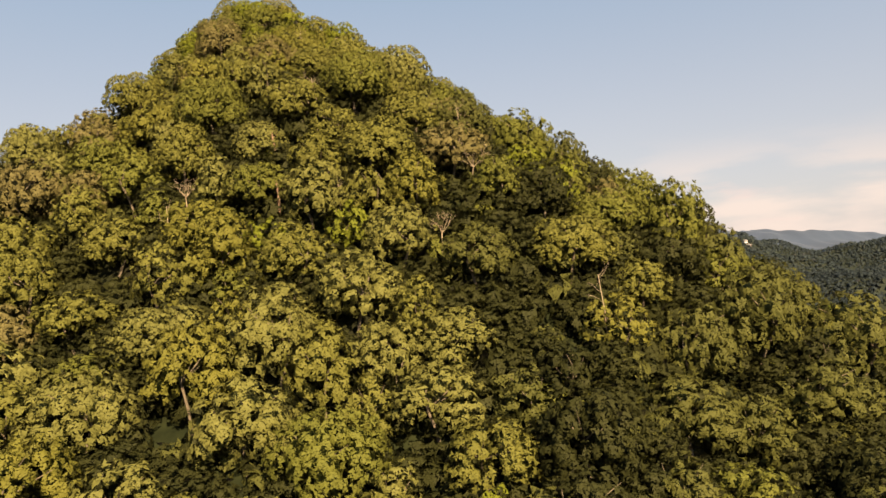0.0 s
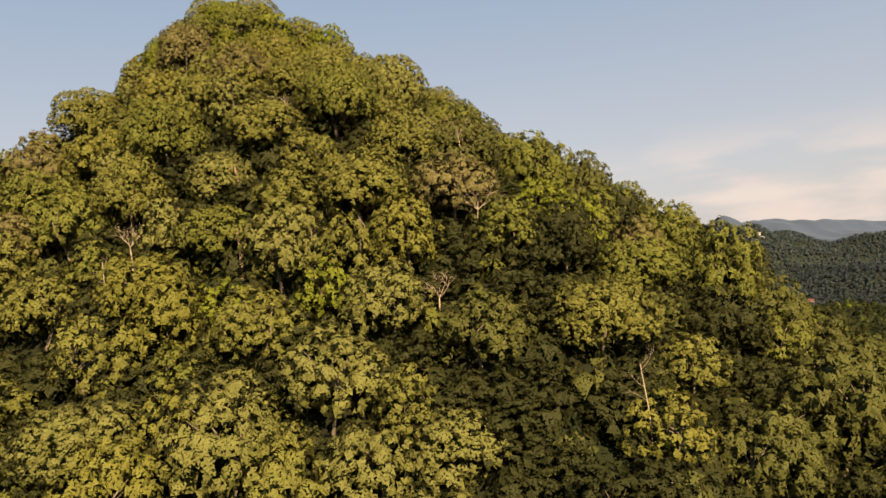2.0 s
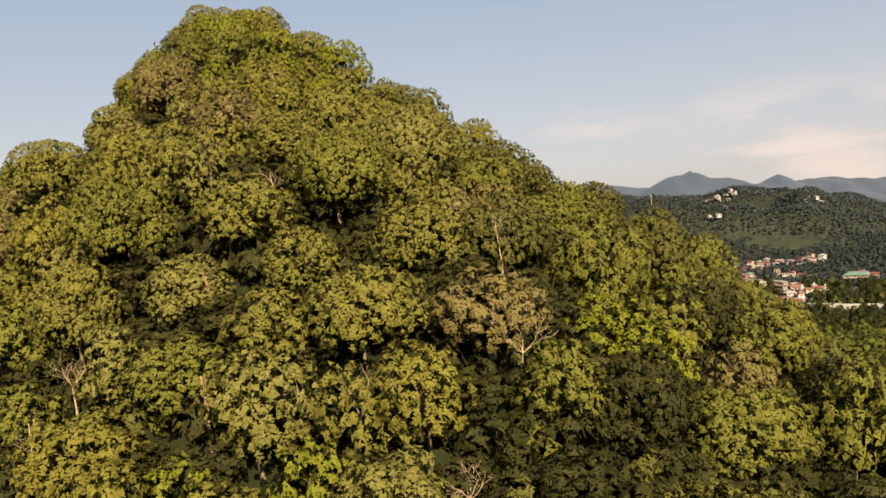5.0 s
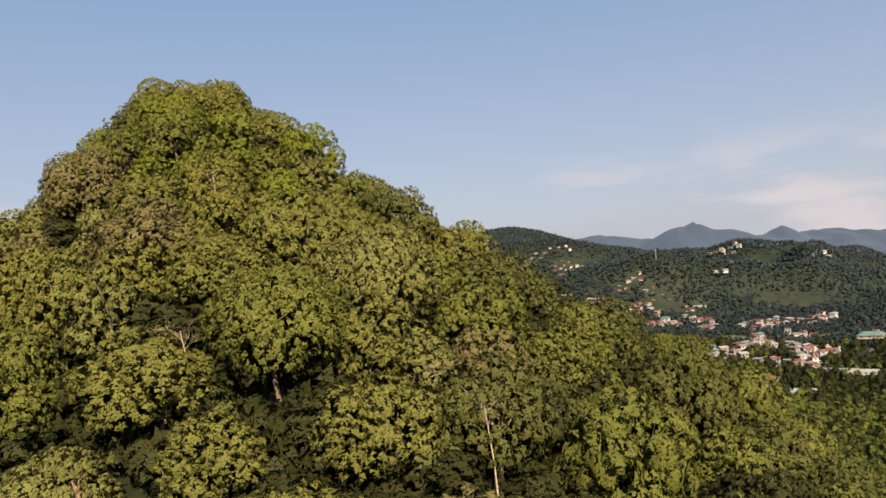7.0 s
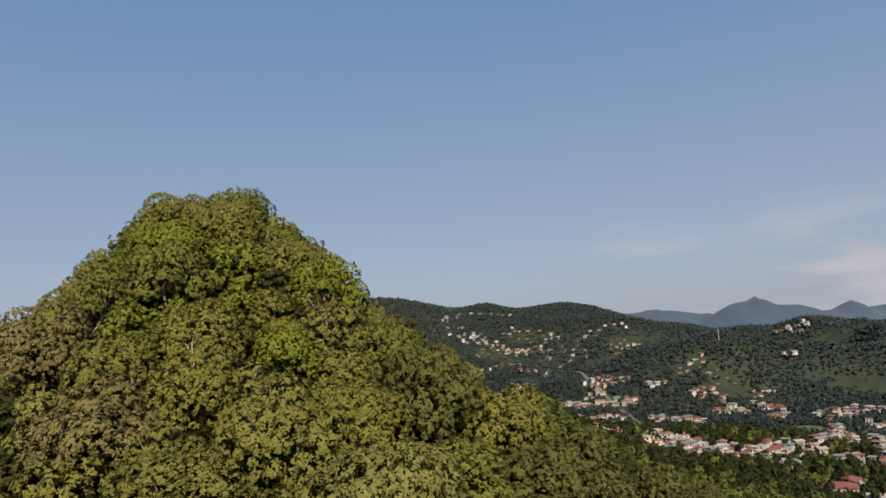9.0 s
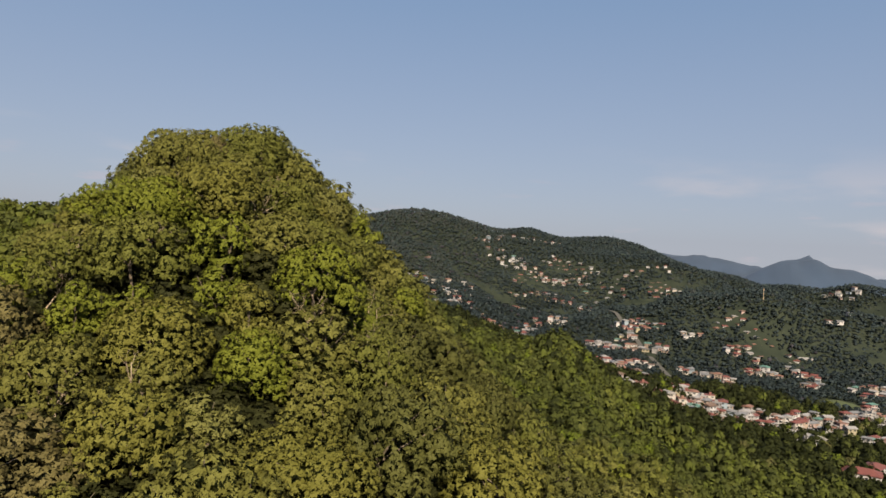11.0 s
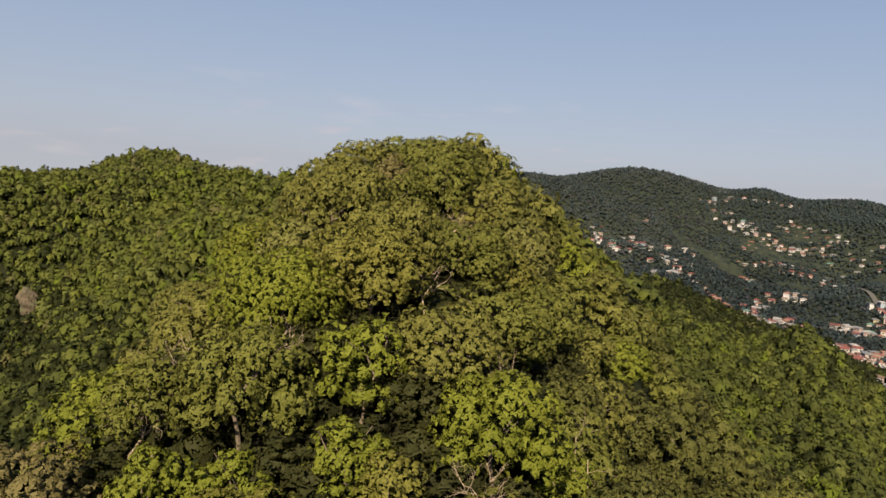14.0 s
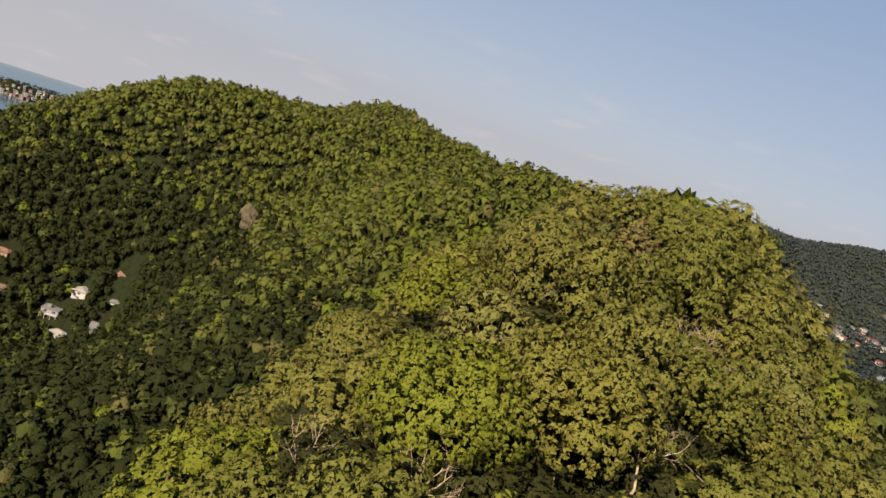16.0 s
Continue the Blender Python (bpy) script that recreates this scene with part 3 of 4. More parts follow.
for tries, lo, hi, pack, layer in ((1200, 7, 10, 0.86, -1), (3000, 4, 8, 0.83, -1), (6000, 0, 5, 0.78, -1), (7000, 0, 4, 0.54, -2)):
    cand = np.stack([RNG.uniform(-106, 68, tries), RNG.uniform(56, 206, tries)], -1)
    cz = canopy(cand[:, 0], cand[:, 1])
    arr = np.array([(n[0], n[1], float(canopy(n[0], n[1])), n[2]) for n in near])
    for (x, y), z in zip(cand, cz):
        k = int(RNG.integers(lo, hi))
        R = KIND_RADIUS[k]
        apart = np.sqrt((arr[:, 0] - x) ** 2 + (arr[:, 1] - y) ** 2 + (0.75 * (arr[:, 2] - z)) ** 2)
        open_wood = 1.08 if y < 112 and x > 26 - 0.22 * y else 1.0
        if on_hill(x, y) and (layer == -2 or not in_tree_gap(x, y, 0.55 * R)) and np.all(apart > pack * open_wood * (arr[:, 3] + R)) and min(math.hypot(bx - x, by - y) for bx, by, _ in BARE) > 0.5 * R:
            near.append((x, y, R, k, layer))
            arr = np.vstack([arr, (x, y, z, R)])
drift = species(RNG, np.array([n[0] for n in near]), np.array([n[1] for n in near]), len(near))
under = {(x, y) for x, y, R, k, sp in near if sp == -2}          # small understorey trees, leaved near-black to stand in for shade between crowns
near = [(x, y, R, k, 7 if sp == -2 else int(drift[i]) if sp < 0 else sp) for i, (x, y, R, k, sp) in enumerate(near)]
order = np.argsort([math.hypot((n[0] + 22) / 0.9, n[1] - 132) + 500 * ((n[0], n[1]) in under) for n in near])
SPECIES_WORDS = ["olive-green", "mid-green", "dark green", "bright fresh green", "yellowish green", "dry brownish", "pale khaki-green", "deep green"]
SIZE_WORDS = ["slender", "small", "small", "middle-sized", "middle-sized", "broad", "broad", "wide", "wide", "very wide"]
crown_meshes = {}
trunk_meshes = [mesh_from("trunk", tv, tf, [M_BARK], smooth=True) for q, qf, tv, tf in TREE_KINDS[0]]
wood_v, wood_f, wood_i, wood_n, trunk_v, trunk_f, count_v = [], [], [], 0, [], [], 0
for rank, i in enumerate(order):
    x, y, R, k, sp = near[i]
    s, turn, tall = RNG.uniform(0.92, 1.08), RNG.uniform(0, 6.28), TALL.get((x, y), RNG.uniform(0.84, 1.30))
    if canopy(x, y) > 146:          # capped near the top to keep the skyline as the view has it
        tall = min(tall, 0.88 if y > 190 or x < -61 else 1.1)
    if (x, y) in under:
        tall = 0.6 * tall
    m = Matrix.LocRotScale((x, y, float(land(x, y))), Euler((RNG.normal() * 0.05, RNG.normal() * 0.05, turn)), (s, s, s * tall))
    grade = 2 if (x, y) in under else 0 if math.hypot(x + 24, y - 148) < 46 else 2 if y < 80 or (x > 26 and y < 110) or x < -80 or y > 196 else 1
    q, qf, tv, tf = TREE_KINDS[grade][k]
    if rank < 300:
        if (k, sp, grade) not in crown_meshes:
            crown_meshes[k, sp, grade] = mesh_from("crown", q, qf, [LEAVES[sp]], smooth=True)
        tree = new("tree")
        tree.matrix_world = m
        tagged(tree, f"{SIZE_WORDS[k]} {SPECIES_WORDS[sp]} broadleaf hillside tree with rounded crown", "tree", "trees on the hill")
        for part_name, me in (("trunk", trunk_meshes[k]), ("crown", crown_meshes[k, sp, grade])):
            new(part_name, me).parent = tree
    else:
        mm = np.array(m)
        wood_v.append(np.hstack([q[:, :3] @ mm[:3, :3].T + mm[:3, 3], unit(q[:, 3:] @ np.linalg.inv(mm[:3, :3]))]))
        wood_f.append(qf + wood_n)
        wood_n += len(q)
        wood_i.append(np.full(len(qf), sp))
        if (x, y) in under:
            continue
        trunk_v.append(tv @ mm[:3, :3].T + mm[:3, 3])
        trunk_f.append(tf + count_v)
        count_v += len(tv)
tagged(new("hill_woods", mesh_from("hill_woods", np.concatenate(wood_v), np.concatenate(wood_f), LEAVES, np.concatenate(wood_i), smooth=True)), "dense green broadleaf trees covering the steep hill", "forest", kind="stuff")
tagged(new("hill_woods_trunks", mesh_from("hill_woods_trunks", np.concatenate(trunk_v), np.concatenate(trunk_f), [M_BARK], smooth=True)), "grey-brown trunks and limbs of the hill woods", "trunks", kind="stuff")


def branch(rng, start, way, length, thick, depth, out):
    """A crooked bare branch with its twigs."""
    pts, p, w = [start], np.array(start, float), unit(np.array(way, float))
    for _ in range(4):
        w = unit(w + rng.normal(size=3) * 0.22 + (0, 0, 0.05))
        p = p + w * length / 4
        pts.append(p)
    out.append(tube(pts, np.linspace(thick, thick * 0.45, 5), 5 if depth > 1 else 4))
    if depth:
        for k in range(3):
            at = pts[int(rng.integers(2, 5))]
            branch(rng, at, w + rng.normal(size=3) * 0.65 + (0, 0, 0.15), length * rng.uniform(0.45, 0.7), thick * 0.5, depth - 1, out)


def bare_tree(x, y, form, seed):
    """Form 0: a low fan of dead branches; 1: a forked dead tree; 2: tall thin poles; 3: a broken red trunk."""
    rng = np.random.default_rng(seed)
    z = float(land(x, y))
    tree = new("bare_tree")
    tree.location = (x, y, z)
    mat = M_RED_BARK if form == 3 else M_DEAD
    height = (6.4, 6.8, 8.6, 6.6)[form]
    top = np.array([rng.normal() * 0.5, rng.normal() * 0.5, height * (0.55 if form < 2 else 1.0)])
    mid_p = top * 0.55 + rng.normal(size=3) * 0.25
    t0, t1 = (0.11, 0.07) if form < 2 else (0.08, 0.03) if form == 2 else (0.20, 0.13)
    v, f = tube([(0, 0, -1), mid_p * 0.5, mid_p, top], [t0, t0 * 0.95, (t0 + t1) / 2, t1], 8)
    me = new("trunk", mesh_from("trunk", v, f, [mat], smooth=True))
    me.parent = tree
    for k in range({0: 7, 1: 6, 2: 4, 3: 2}[form]):
        out = []
        w = 6.28 * (k + rng.uniform(-0.3, 0.3)) / 5
        start = top if form < 2 else mid_p + (top - mid_p) * rng.uniform(0.2, 0.9)
        branch(rng, start, (math.cos(w) * 0.8, math.sin(w) * 0.8, 0.8), (2.0, 2.1, 1.5, 1.0)[form], t1 * 0.6, 2, out)
        v, f = joined(out)
        me = new("limb", mesh_from("limb", v, f, [mat], smooth=True))
        me.parent = tree
    words = ("bleached dead hillside tree with a low fan of twigs", "pale dead tree forking into bare limbs", "tall thin bare pole of a dead tree", "broken leaning trunk with peeling reddish bark")
    return tagged(tree, words[form], "dead tree", "bare trees on the hill")


for i, (x, y, form) in enumerate(BARE):
    bare_tree(x, y, form, 50 + i)

bushes = scatter(RNG, -106, 68, 56, 206, 2.4)
bushes = bushes[[on_hill(x, y) for x, y in bushes]]
# the bushes' dark leaf colour paints the shade under the trees
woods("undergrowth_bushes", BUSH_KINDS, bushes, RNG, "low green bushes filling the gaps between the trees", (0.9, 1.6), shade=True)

# ---- houses ----
M_GLASS = mottled("window_glass", (0.015, 0.02, 0.025), (0.03, 0.035, 0.04), 0.4, 0.1, 0, False)
M_DOOR = mottled("door_paint", (0.10, 0.06, 0.04), (0.16, 0.10, 0.06), 1.0, 0.6, 0, False)
WALLS = [mottled("wall_" + n, tuple(0.86 * v for v in c), c, 0.5, 0.85, 0, False, tuple(0.7 * v for v in c), 0.25) for n, c in (
    ("white", (0.2650, 0.2600, 0.2850)), ("cream", (0.2300, 0.2130, 0.2100)), ("pink", (0.1965, 0.1481, 0.1512)), ("peach", (0.1908, 0.1481, 0.1305)),
    ("yellow", (0.1851, 0.1659, 0.1237)), ("pale_blue", (0.1446, 0.1777, 0.2268)), ("grey", (0.1446, 0.1421, 0.1580)))]
ROOFS = [mottled("roof_" + n, tuple(0.75 * v for v in c), c, 0.6, r, 0, False, tuple(0.6 * v for v in c), 0.2) for n, c, r in (
    ("red", (0.1043, 0.0339, 0.0284), 0.6), ("terracotta", (0.1251, 0.0652, 0.0511), 0.7), ("galvanised", (0.1147, 0.1173, 0.1308), 0.5), ("white", (0.1877, 0.1825, 0.1933), 0.5),
    ("green", (0.0626, 0.1251, 0.1138), 0.55), ("brown", (0.0887, 0.0574, 0.0455), 0.7))]
WALL_WORDS = ["white", "cream", "pink", "peach", "yellow", "pale blue", "grey"]
ROOF_WORDS = ["red", "terracotta", "grey galvanised", "white", "green", "brown"]


def part(name, bm, mat, parent, label=""):
    me = bpy.data.meshes.new(name)
    bm.to_mesh(me)
    bm.free()
    me.materials.append(mat)
    ob = new(name, me)
    ob.parent = parent
    return tagged(ob, label)


def box(lo, hi, bm=None):
    bm = bm or bmesh.new()
    v = [bm.verts.new((x, y, z)) for z in (lo[2], hi[2]) for y in (lo[1], hi[1]) for x in (lo[0], hi[0])]
    for f in ((0, 2, 3, 1), (4, 5, 7, 6), (0, 1, 5, 4), (2, 6, 7, 3), (0, 4, 6, 2), (1, 3, 7, 5)):
        bm.faces.new([v[i] for i in f])
    return bm


def roof_mesh(w, d, z, rise, hip, over=0.6, thick=0.18):
    """A hipped (hip > 0) or gabled roof with eaves that stand out."""
    bm = bmesh.new()
    a, b = w / 2 + over, d / 2 + over
    base = [bm.verts.new(p) for p in ((-a, -b, z), (a, -b, z), (a, b, z), (-a, b, z))]
    top = [bm.verts.new(p) for p in ((-a, -b, z + thick), (a, -b, z + thick), (a, b, z + thick), (-a, b, z + thick))]
    r = [bm.verts.new((-a + hip, 0, z + thick + rise)), bm.verts.new((a - hip, 0, z + thick + rise))]
    bm.faces.new(base[::-1])
    for i in range(4):
        bm.faces.new((base[i], base[(i + 1) % 4], top[(i + 1) % 4], top[i]))
    bm.faces.new((top[0], top[1], r[1], r[0]))
    bm.faces.new((top[2], top[3], r[0], r[1]))
    bm.faces.new((top[1], top[2], r[1]))
    bm.faces.new((top[3], top[0], r[0]))
    return bm


def build_house(w, d, floors, style, wall, roof):
    """A concrete house with its walls, roof, windows, door and, on some, a veranda."""
    h = 2.3 * floors
    house = new("house")
    part("wall", box((-w / 2, -d / 2, -4.5), (w / 2, d / 2, h)), WALLS[wall], house)
    if style == "flat":
        bm = box((-w / 2 - 0.3, -d / 2 - 0.3, h + 0.003), (w / 2 + 0.3, d / 2 + 0.3, h + 0.25))
        box((-w / 4, -d / 5, h + 0.25), (-w / 4 + 1.6, -d / 5 + 1.6, h + 1.7), bm)
        part("roof", bm, ROOFS[roof], house)
    else:
        part("roof", roof_mesh(w, d, h + 0.003, d * 0.2, d * 0.45 if style == "hip" else 0.0), ROOFS[roof], house)
    count = 3 if w > 10 else 2
    for f in range(floors):
        z = 0.75 + 2.3 * f
        for k in range(count):
            x = (k - (count - 1) / 2) * w / count
            if f == 0 and k == count - 1:
                part("door", box((x - 0.5, -d / 2 - 0.05, 0), (x + 0.5, -d / 2 + 0.02, 1.95)), M_DOOR, house)
            else:
                part("window", box((x - 0.7, -d / 2 - 0.05, z), (x + 0.7, -d / 2 + 0.02, z + 1.0)), M_GLASS, house)
            if f == floors - 1:
                part("window", box((x - 0.7, d / 2 - 0.02, z), (x + 0.7, d / 2 + 0.05, z + 1.0)), M_GLASS, house)
        for sgn in (-1, 1):
            part("window", box((sgn * w / 2 - 0.05, -0.7, z), (sgn * w / 2 + 0.05, 0.7, z + 1.0)), M_GLASS, house)
    if floors == 2:
        bm = box((-w / 2, -d / 2 - 1.6, 2.2), (w / 2, -d / 2 - 0.004, 2.4))
        for k in range(4):
            x = -w / 2 + 0.15 + k * (w - 0.3) / 3
            box((x - 0.1, -d / 2 - 1.55, -4.5), (x + 0.1, -d / 2 - 1.35, 2.2), bm)
        part("veranda", bm, WALLS[0], house)
    return tagged(house, f"{WALL_WORDS[wall]} concrete house with a {ROOF_WORDS[roof]} roof and dark windows", "house", "houses of the valley town")


HOUSE_KINDS = {}
STYLES = [(10, 8, 1, "hip"), (12, 9, 2, "hip"), (9, 7.5, 1, "gable"), (11, 8.5, 2, "flat"), (13, 8, 1, "gable"), (10, 9, 2, "gable"), (19, 12, 2, "hip"), (27, 9, 1, "gable"), (34, 15, 1, "gable")]


def put_house(x, y, rng, big=1.0, wall=None, roof=None, style=None, turn=None):
    style = int(rng.integers(0, 6)) if style is None else style
    wall = int(rng.choice(7, p=(0.38, 0.20, 0.17, 0.10, 0.03, 0.05, 0.07))) if wall is None else wall
    roof = int(rng.choice(6, p=(0.30, 0.16, 0.25, 0.20, 0.03, 0.06))) if roof is None else roof
    w, d, floors, form = STYLES[style]
    turn = radians(-35 + rng.normal(0, 14) + 90 * int(rng.integers(0, 4))) if turn is None else radians(turn)
    reach, lift = (5.0, 1.9) if y < 1000 else (3.0, 0.9)
    z = min(float(terrain(x + i, y + j)) for i in (-reach, reach) for j in (-reach, reach)) + lift
    m = Matrix.LocRotScale((x, y, z), Euler((0, 0, turn)), None)
    HOUSES.append((x, y))
    if y > 735 or x < -900:
        FAR_HOUSES.append((w * big * 0.75, d * big * 0.75, (2.0 if y > 1000 else 2.3) * min(floors, 1 + int(rng.uniform() < 0.3)), form, wall, roof, m))
        return None
    key = (style, wall, roof, big)
    if key in HOUSE_KINDS:
        return copy_thing(HOUSE_KINDS[key], m)
    HOUSE_KINDS[key] = build_house(w * big, d * big, floors, form, wall, roof)
    HOUSE_KINDS[key].matrix_world = m
    return HOUSE_KINDS[key]


STREETS = [  # the way of each lane, how many houses stand along it, how far they stray from it
    ([(-32, 762), (-10, 705), (13, 641), (34, 598), (53, 596), (72, 587)], 64, 13),
    ([(-7, 536), (11, 548), (32, 555), (49, 556)], 22, 8),
    ([(-44, 832), (-18, 819), (5, 819), (31, 811)], 18, 9),
    ([(-12, 897), (7, 865)], 7, 8),
    ([(-301, 921), (-275, 875), (-254, 857), (-238, 854)], 8, 7),
    ([(-296, 943), (-271, 933), (-233, 868), (-206, 880), (-177, 812), (-154, 795)], 16, 12),
    ([(-285, 1012), (-270, 1037)], 3, 4),
    ([(-252, 1072), (-231, 1057), (-210, 1003)], 7, 7),
    ([(-190, 727), (-178, 760), (-177, 830)], 8, 8),
    ([(-160, 819), (-142, 780), (-129, 760), (-114, 704)], 10, 9),
    ([(-175, 1048), (-161, 1050), (-145, 1043)], 6, 6),
    ([(-135, 664), (-118, 690), (-106, 711), (-109, 812), (-105, 890)], 14, 10),
    ([(-93, 701), (-83, 753), (-69, 802)], 16, 9),
    ([(-91, 891), (-69, 893)], 6, 7),
    ([(-229, 1185), (-203, 1202)], 3, 6),
    ([(-197, 1158), (-156, 1165), (-139, 1135), (-173, 1120)], 26, 14),
    ([(-138, 1146), (-98, 1140)], 12, 8),
    ([(-141, 1211), (-105, 1193), (-83, 1163), (-56, 1165)], 24, 14),
    ([(-176, 1068), (-136, 1094), (-87, 1050)], 14, 14),
    ([(-54, 1133), (-27, 1145), (6, 1145), (46, 1144)], 12, 12),
    ([(18, 1104), (43, 1113)], 6, 6),
    ([(-78, 1090), (-33, 1025)], 7, 10),
]
RIDGE_STREETS = [
    ([(80, 872), (93, 880), (110, 886)], 9, 6),
    ([(111, 869), (123, 858), (137, 848), (154, 844)], 14, 7),
    ([(84, 823), (102, 837), (117, 819)], 7, 6),
    ([(99, 784), (113, 796), (127, 786)], 7, 6),
    ([(147, 829), (148, 798), (162, 795), (144, 761)], 9, 6),
    ([(41, 761), (75, 744), (77, 710)], 10, 6),
    ([(-1, 909), (28, 867)], 7, 7),
    ([(48, 850), (69, 857)], 5, 5),
    ([(-16, 851), (5, 852)], 5, 6),
    ([(-11, 748), (20, 762)], 8, 6),
    ([(31, 552), (51, 575), (72, 587), (99, 627)], 36, 10),
    ([(100, 615), (134, 655), (142, 634)], 28, 10),
    ([(162, 674), (192, 698), (208, 679), (206, 646)], 40, 14),
    ([(159, 715), (184, 729)], 7, 6),
    ([(182, 759), (229, 808), (242, 795), (273, 818)], 26, 9),
    ([(213, 750), (234, 743)], 9, 6),
    ([(156, 630), (172, 619), (196, 624)], 22, 12),
]
FAR_STREETS = [
    ([(-155, 1134), (-102, 1141), (-64, 1123)], 14, 9),
    ([(-46, 1134), (-11, 1104)], 6, 8),
    ([(18, 1094), (54, 1103)], 7, 8),
    ([(267, 1253), (299, 1221)], 9, 8),
    ([(190, 915), (218, 926)], 2, 4),
    ([(380, 1209), (400, 1200)], 7, 6),
    ([(-249, 1194), (-202, 1263), (-125, 1287)], 16, 8),
    ([(-225, 1177), (-164, 1177)], 6, 12),
    ([(20, 1112), (33, 1111)], 4, 8),
    ([(342, 1056), (358, 1029)], 4, 8),
    ([(279, 721), (292, 740)], 6, 8),
    ([(-1262, 330), (-1250, 375), (-1258, 430)], 44, 22),
    ([(-260, 870), (-60, 1080), (60, 1040)], 26, 60),
]
hr = np.random.default_rng(11)
HOUSES, FAR_HOUSES = [], []
# the larger buildings of the town, then the named rows, then the scattered rest
for x, y, big, w, r, st, turn in ((128, 536, 1.0, 0, 0, 6, -20), (146, 527, 1.0, 0, 3, 7, -22), (214, 579, 1.0, 0, 3, 8, -25), (138, 552, 0.8, 0, 0, 6, 60), (272, 720, 1.0, 3, 4, 6, -30),
                                  (161, 856, 0.7, 0, 3, 7, 10), (498, 1044, 1.0, 0, 3, 8, 20), (466, 1053, 1.0, 6, 2, 8, 15), (107, 591, 0.8, 0, 3, 8, -40), (196, 590, 0.7, 0, 2, 8, -30)):
    put_house(x, y, hr, big, w, r, st, turn)
for x, y, w, r, st in ((-380, 259, 3, 1, 2), (-384, 242, 0, 3, 1), (-366, 253, 0, 2, 2), (-355, 243, 6, 2, 4), (-364, 230, 0, 3, 0), (-380, 229, 6, 2, 3), (-399, 209, 6, 5, 0), (-421, 211, 3, 1, 0)):
    put_house(x, y, hr, 0.75, w, r, st)
FIELD, SCAR = (161, 722, 17, 10, 35), (122, 842, 10, 5, 20)      # centre, half sizes, turn


def in_oval(x, y, oval, grow=0.0):
    cx, cy, a, b, turn = oval
    c, q = math.cos(radians(turn)), math.sin(radians(turn))
    return (((x - cx) * c + (y - cy) * q) / (a + grow)) ** 2 + (((y - cy) * c - (x - cx) * q) / (b + grow)) ** 2 < 1


for way, number, stray in STREETS + RIDGE_STREETS + FAR_STREETS:
    way = np.array(way, float)
    number = round(1.5 * number) if way[0, 1] < 930 else number
    at = np.concatenate([[0], np.cumsum(np.hypot(*np.diff(way, axis=0).T))])
    for k in range(number):
        for tries in range(30):
            d = at[-1] * np.clip((k + hr.uniform(0, 1)) / number + hr.normal(0, 0.04 * tries / 10), 0, 1)
            i = min(int(np.searchsorted(at, d, side="right")) - 1, len(way) - 2)
            run = (way[i + 1] - way[i]) / (at[i + 1] - at[i])
            x, y = way[i] + run * (d - at[i]) + np.array((-run[1], run[0])) * (hr.choice((-1, 1)) * 0.45 * stray + hr.normal(0, 0.35 * stray))
            if min(math.hypot(x - p, y - q) for p, q in HOUSES) > 7.8 and not in_oval(x, y, FIELD, 6) and not in_oval(x, y, SCAR, 5):
                put_house(x, y, hr, float(hr.choice((0.6, 0.7, 0.8) if y > 740 else (0.45, 0.55, 0.65))), turn=math.degrees(math.atan2(run[1], run[0])) + 90 * int(hr.integers(0, 4)) + hr.normal(0, 9))
                break
HOUSES = np.array(HOUSES, float)


def clear_of_houses(p, gap):
    keep = np.ones(len(p), bool)
    for hx, hy in HOUSES:
        keep &= np.hypot(p[:, 0] - hx, p[:, 1] - hy) > (gap if hx > -300 else 5.6)
        if -450 < hx < -300:          # cleared on the camera's side, so that these houses show
            keep &= np.hypot(p[:, 0] - hx - 7, p[:, 1] - hy + 2.5) > 4.8
    for rx, ry in road_spots:
        keep &= np.hypot(p[:, 0] - rx, p[:, 1] - ry) > 5.5
    for oval in (FIELD, SCAR):
        keep &= ~in_oval(p[:, 0], p[:, 1], oval, 3.0)
    return p[keep]


# the houses on the far hills are joined: walls, roofs and dark windows of each
whole = bmesh.new()
for w, d, h, form, wall, roof, m in FAR_HOUSES:
    pieces = [(box((-w / 2, -d / 2, -1.5), (w / 2, d / 2, h)), 1 + wall)]
    pieces.append((roof_mesh(w, d, h + 0.003, d * (0.02 if form == "flat" else 0.24), d * 0.45 if form == "hip" else 0.0), 8 + roof))
    for k in (-1, 1):
        for z in (0.6, 2.6)[:round(h / 2.0)]:
            pieces.append((box((k * w / 4 - 0.7, -d / 2 - 0.05, z), (k * w / 4 + 0.7, -d / 2 + 0.02, z + 0.9)), 0))
            pieces.append((box((k * w / 4 - 0.7, d / 2 - 0.02, z), (k * w / 4 + 0.7, d / 2 + 0.05, z + 0.9)), 0))
    for bm, slot in pieces:
        turned = {v: whole.verts.new(m @ v.co) for v in bm.verts}
        for f in bm.faces:
            whole.faces.new([turned[v] for v in f.verts]).material_index = slot
        bm.free()
me = bpy.data.meshes.new("far_houses")
whole.to_mesh(me)
whole.free()
for mat in [M_GLASS, *WALLS, *ROOFS]:
    me.materials.append(mat)
tagged(new("far_houses", me), "small white and pink houses scattered over the far hills", "houses", kind="stuff")

